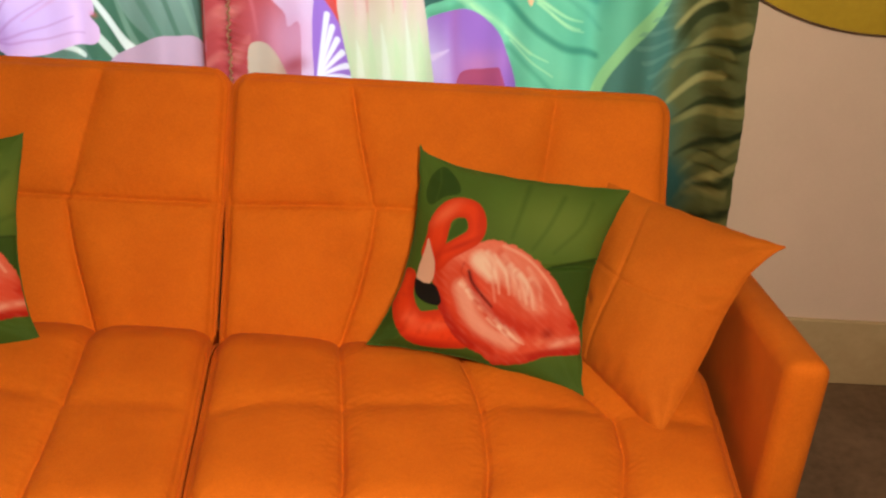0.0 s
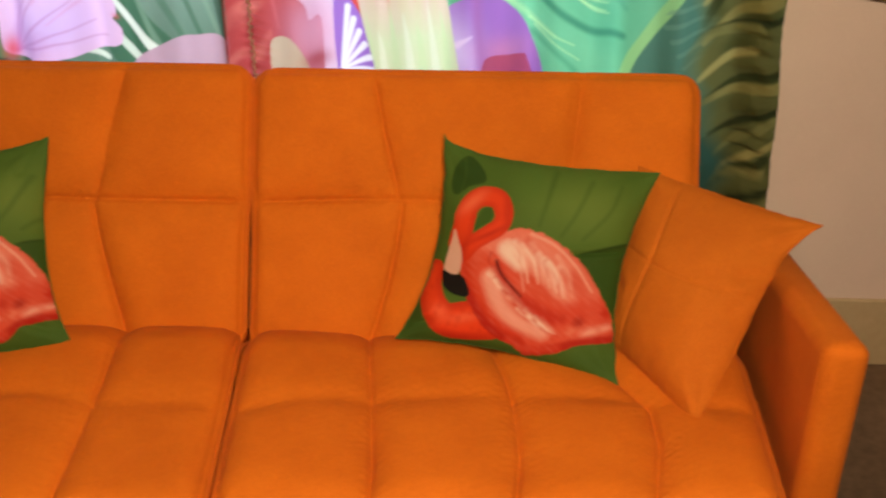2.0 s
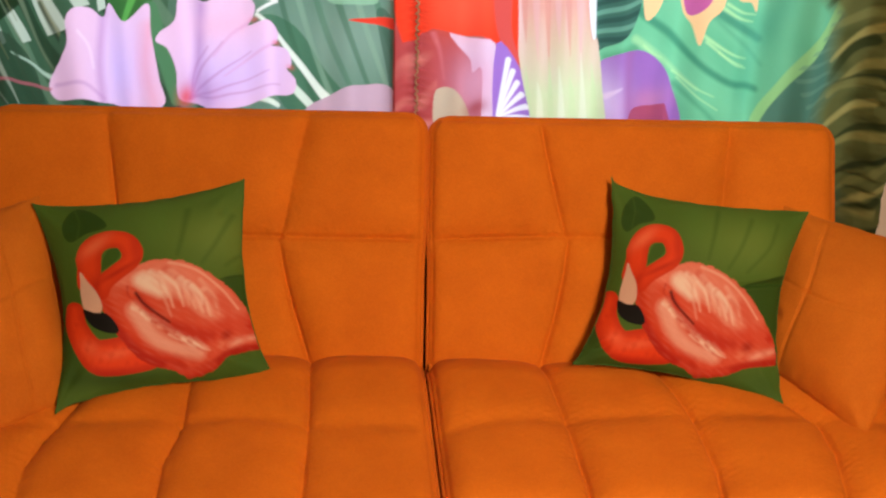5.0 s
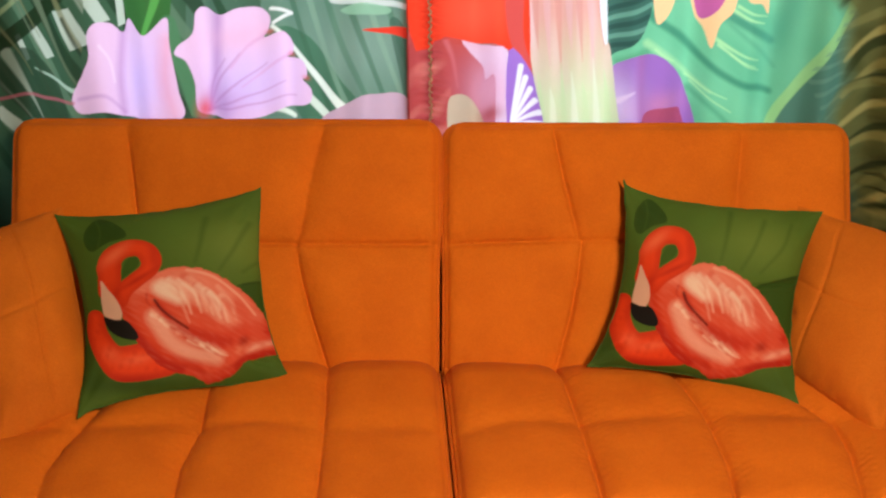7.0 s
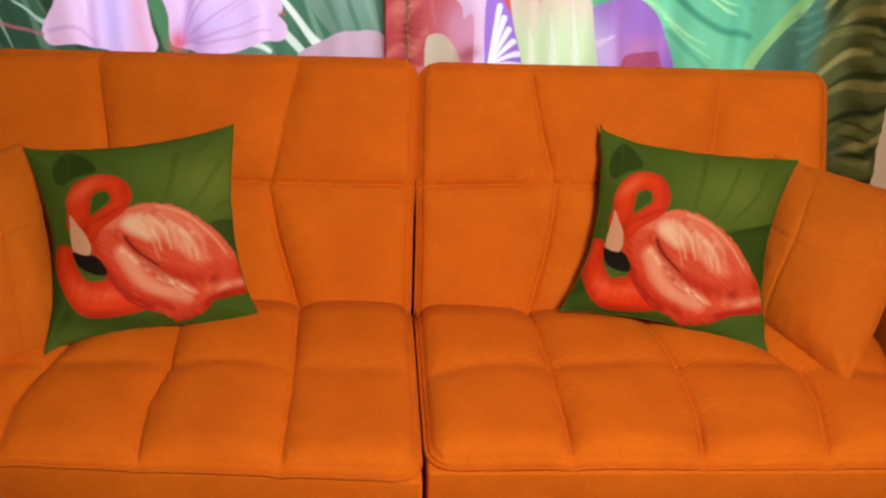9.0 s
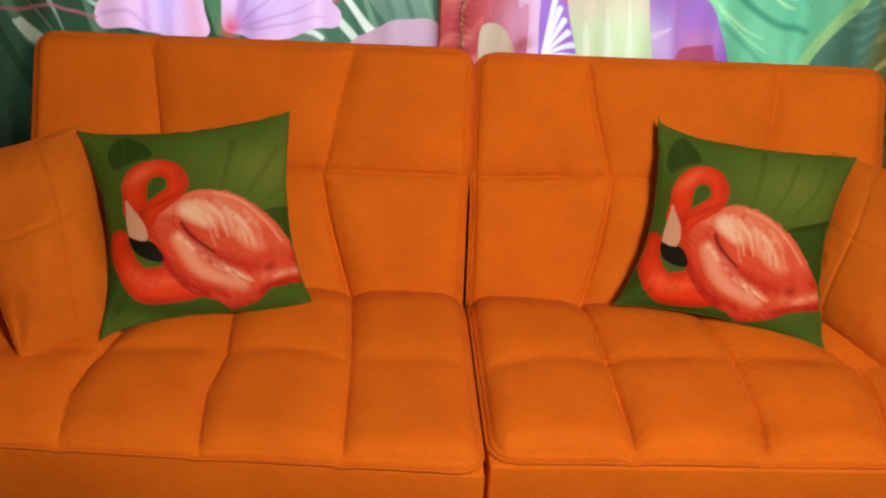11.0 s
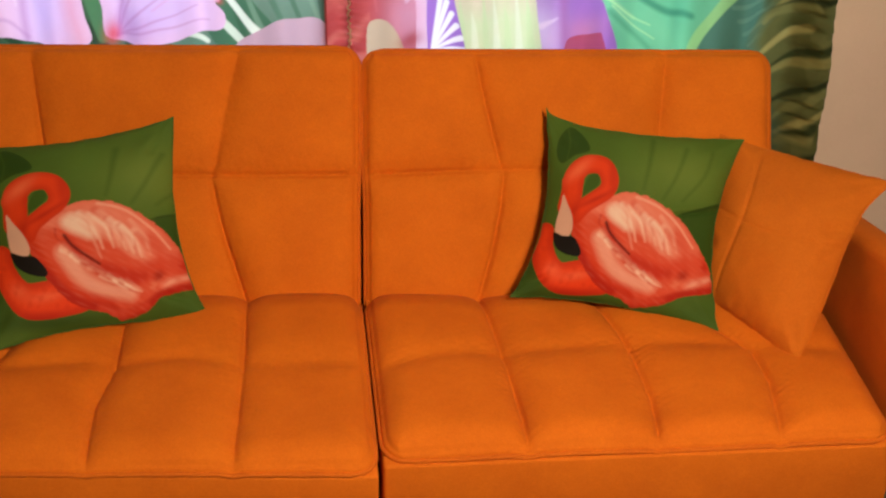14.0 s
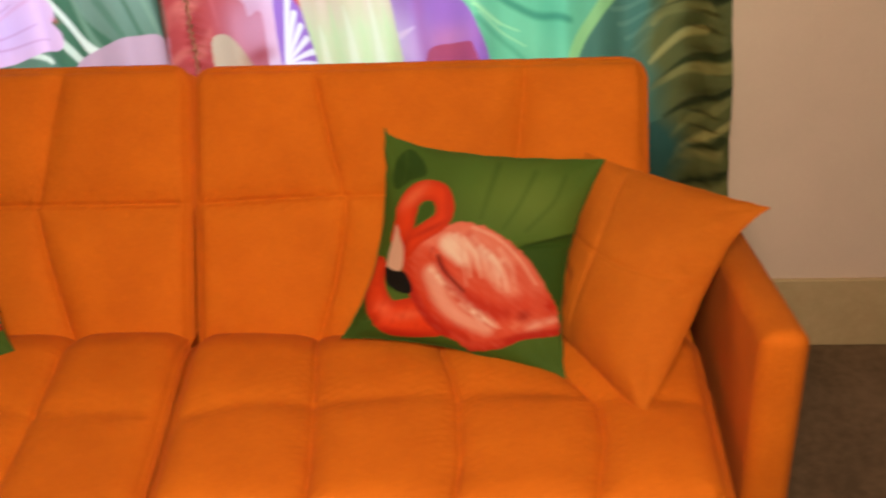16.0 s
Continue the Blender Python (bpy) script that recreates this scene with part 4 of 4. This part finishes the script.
    for k in range(7):
        x0 = 952 + 20 * k
        lay(col, right * tall * stroke(a, b, [(x0, -60), (x0 + 2, 30), (x0 + 5, 84 + 26 * (k % 3))], 9, 0.5), (lin(206, 146, 140), lin(218, 176, 182))[k % 2], 0.7)
        lay(col, right * tall * stroke(a, b, [(x0 + 10, 260), (x0 + 8, 180), (x0 + 4, 104 + 22 * ((k + 1) % 3))], 9, 0.5), (lin(190, 214, 170), lin(214, 224, 204))[k % 2], 0.75)
    lay(col, right * shape(a, b, [(1080, -60), (1090, 0), (1088, 60), (1078, 80), (1070, 0)], 4), lin(214, 226, 240))
    # mint leaves
    mint, mid, dark = lin(116, 196, 156), lin(70, 150, 116), lin(44, 104, 88)
    rest = right & ~tall & (a > 1084)
    lay(col, rest, lin(60, 104, 94))
    for k in range(5):
        lay(col, rest * (a < 1180) * stroke(a, b, [(1086, 20 + 16 * k), (1160, -14 + 18 * k)], 4, 4), (lin(40, 72, 70), lin(110, 168, 150))[k % 2], 0.7)
    leaf = shape(a, b, [(1090, 100), (1140, 60), (1170, -20), (1200, -160), (1580, -120), (1530, 0), (1452, 98), (1378, 205), (1350, 290), (1230, 280), (1220, 160), (1170, 100), (1090, 130)])
    lay(col, rest * leaf, mint)
    lay(col, rest * leaf * np.clip(0.5 + 0.6 * smooth_noise(a - b, b * 0.5, 0.010, 91), 0, 1), lin(92, 176, 140), 0.6)
    band = lambda pts, w0, w1, colour, amount, f=8: lay(col, rest * leaf * stroke(a, b, pts, w0, w1, f), colour, amount)
    band([(1150, 10), (1168, 31), (1209, 61), (1250, 102), (1301, 138), (1370, 166)], 8, 6, lin(56, 132, 108), 0.8)
    band([(1280, -10), (1296, 20), (1337, 46), (1376, 74)], 9, 7, lin(62, 138, 116), 0.8)
    band([(1180, -60), (1230, -20), (1290, 30), (1350, 84), (1380, 120)], 5, 3, lin(80, 156, 128), 0.6)
    band([(1100, 110), (1150, 84), (1138, 110)], 7, 5, lin(84, 160, 124), 0.7)
    band([(1226, 160), (1270, 196), (1300, 230)], 6, 4, lin(72, 150, 120), 0.6)
    band([(1150, 70), (1194, 104), (1229, 138), (1260, 160)], 7, 2, lin(164, 222, 168), 0.7)
    for x0, y0, x1, y1, w in ((1270, 62, 1352, 108, 4), (1278, 74, 1346, 120, 3), (1300, 92, 1352, 126, 2), (1222, 136, 1290, 172, 2), (1230, 148, 1296, 196, 1.5), (1300, 10, 1366, 44, 4), (1316, 8, 1372, 32, 3), (1166, 84, 1200, 108, 2)):
        band([(x0, y0), ((x0 + x1) / 2, (y0 + y1) / 2 + 3), (x1, y1)], w, 1, lin(176, 230, 172), 0.75, 3)
    lay(col, rest * leaf * soft(a, b, 1400, 40, 22, 90, 24), lin(78, 156, 132), 0.6)
    lay(col, rest * shape(a, b, [(1160, -90), (1215, -60), (1200, 10), (1172, 40), (1164, 0)]), lin(240, 198, 150))
    lay(col, rest * shape(a, b, [(1230, -80), (1315, -60), (1310, 10), (1282, 40), (1266, 82), (1254, 50), (1238, 20)]), lin(240, 198, 150))
    lay(col, rest * shape(a, b, [(1240, -80), (1305, -60), (1290, 0), (1252, 34), (1240, 0)]), lin(190, 96, 160))
    lay(col, rest * shape(a, b, [(1330, -60), (1372, -40), (1374, 26), (1360, 8), (1332, -4)]), lin(240, 198, 150))
    # violet petal
    violet = shape(a, b, [(1084, 140), (1110, 104), (1150, 90), (1190, 108), (1220, 160), (1226, 250), (1084, 260)])
    lay(col, rest * violet, lin(150, 104, 186))
    lay(col, rest * violet * soft(a, b, 1100, 190, 36, 60), lin(206, 186, 232), 0.9)
    lay(col, rest * violet * soft(a, b, 1176, 186, 40, 24), lin(184, 120, 170), 0.8)
    # dark rose stroke: shade of a fold, painted into the dye
    lay(col, rest * violet * stroke(a, b, [(1140, 92), (1138, 150), (1140, 220)], 6, 5, 14), lin(160, 104, 170), 0.7)
    lay(col, rest * violet * shape(a, b, [(1140, 206), (1160, 193), (1200, 196), (1212, 206), (1214, 260), (1136, 260)]), lin(160, 60, 74), 0.8)
    lay(col, rest * violet * stroke(a, b, [(1098, 180), (1112, 168), (1126, 158)], 5, 1, 4), lin(226, 206, 236), 0.8)
    # dark leaf with its pale midrib
    deep = shape(a, b, [(1536, -10), (1490, 60), (1434, 130), (1376, 215), (1340, 330), (1480, 340), (1600, 240), (1620, 0), (1560, -80)])
    lay(col, rest * deep, lin(82, 128, 112))
    lay(col, rest * stroke(a, b, [(1610, -100), (1535, 0), (1496, 52), (1452, 104), (1412, 155), (1374, 215), (1340, 320)], 11, 7), lin(150, 206, 140))
    for k in range(9):
        lay(col, rest * deep * stroke(a, b, [(1400 + 8 * k, 150 + 22 * k - 120), (1500, 130 + 22 * k - 110), (1600, 130 + 20 * k - 90)], 4, 3), lin(112, 156, 136), 0.5)
    edge = np.clip((a - 1476 - 16 * np.sin(b * 0.02) - 10 * np.sin(b * 0.053)) / 46, 0, 1) * right
    lay(col, edge, lin(110, 116, 70))
    lay(col, edge * np.clip(smooth_noise(a * 0.6 + b * 0.5, b, 0.012, 33), 0, 1), lin(72, 84, 46), 0.6)
    rng = np.random.RandomState(19)
    for k in range(46):
        y0 = -420 + 30 * k + rng.uniform(-8, 8)
        rise, begin, stop = rng.uniform(46, 84), 1455 + rng.uniform(-10, 60), 1600 + rng.uniform(-30, 80)
        mid = 0.5 * (begin + stop)
        tone = (lin(186, 180, 114), lin(58, 70, 40), lin(158, 156, 96), lin(48, 60, 36), lin(138, 142, 88))[k % 5]
        lay(col, edge * stroke(a, b, [(begin, y0 + rise), (mid, y0 + 0.35 * rise + rng.uniform(-6, 6)), (stop, y0)], rng.uniform(3, 6), rng.uniform(7, 12), 5), tone, 0.9)
    return col


def curtain(name, label, x0, x1, seed, hem_left=False, hem_right=False, stitch=None):
    """A hanging panel of thin cloth: broad folds, fine gathers and puckered hems."""
    root = thing(name, label, "curtain", group="window curtains")
    zs = np.concatenate([np.arange(0.10, 0.60, 0.012), np.arange(0.60, 1.13, 0.0021), np.arange(1.13, 2.115, 0.03)])
    xs = np.linspace(x0, x1, int((x1 - x0) / 0.0021))
    g = 0.0007
    X, Z = np.meshgrid(xs, zs, indexing="ij")
    s = X - x0
    fall = np.clip((2.12 - Z) / 1.3, 0.2, 1)
    Y = 0.150 + 0.021 * np.sin(2 * math.pi * s / 0.19 + 0.8 * np.sin(2.1 * Z + seed)) * fall
    Y += 0.006 * np.sin(2 * math.pi * s / 0.083 + seed + 0.7 * Z) * fall
    Y += 0.003 * smooth_noise(X, Z * 0.35, 5.0, seed)
    if hem_right:
        gather = x1 - 0.048
        w = np.exp(-((X - gather) / 0.026) ** 2)
        Y -= w * (0.004 + 0.009 * np.sin(2 * math.pi * Z / 0.052 + 2.5 * np.sin(Z * 29) + 46 * np.abs(X - gather)))
    if stitch is not None:
        w = np.exp(-((X - stitch) / 0.030) ** 2)
        Y -= w * (0.006 + 0.005 * np.sin(2 * math.pi * Z / 0.022 + 2 * np.sin(Z * 37) + 30 * np.abs(X - stitch)))
        Y -= np.exp(-((X - stitch) / 0.006) ** 2) * (0.006 + 0.004 * np.sin(2 * math.pi * Z / 0.013))
    for flag, d in ((hem_left, s), (hem_right, x1 - X)):
        if flag:
            w = np.exp(-(d / 0.075) ** 2)
            Y += w * 0.008 * smooth_noise(X * 0.45 - Z * 0.3, Z, 17.0, seed + 2) + w * 0.002 * smooth_noise(X * 0.5, Z, 44.0, seed + 9)
            Xs = w * (0.0016 * np.sin(2 * math.pi * Z / 0.29 + seed) + (0.055 * np.clip(0.92 - Z, -0.2, 0.6) if flag is hem_right and d is not s else 0.0))
            X = X + Xs
    dye = sum(curtain_print(X + dx, Z + dz) for dx, dz in ((g, 0.4 * g), (-0.4 * g, g), (-g, -0.4 * g), (0.4 * g, -g))) / 4
    verts = np.stack([X, Y, Z], axis=-1).reshape(-1, 3).tolist()
    cloth = link_mesh("cloth", verts, grid_faces(len(xs), len(zs)), CURTAIN_CLOTH, root, "", True, dye.reshape(-1, 3))
    if stitch is not None:
        i = int(np.argmin(np.abs(xs - stitch)))
        cord = [(stitch + 0.0030 * math.sin(z * 420), float(np.interp(z, zs, Y[i])) - 0.004, z) for z in np.arange(0.62, 1.14, 0.003)]
        part("hem_cord", tube(cord, 0.0026, 6), CORD, root, "braided beige hem cord")
    for k in range(int((x1 - x0) / 0.14)):
        cx = x0 + 0.07 + 0.14 * k
        ring = [(cx, 0.165 + 0.019 * math.cos(q), 2.118 + 0.019 * math.sin(q)) for q in (2 * math.pi * j / 20 for j in range(20))]
        part("ring", tube(ring, 0.0022, 6, True), WHITE_FRAME, root)
    return root


curtain("curtain", "thin window curtain printed with pale pink blossoms and palm leaves", -1.16, -0.072, 2, hem_left=True)
curtain("curtain", "thin window curtain printed with red petals and mint leaves", -0.078, 1.018, 5, hem_right=True, stitch=-0.026)
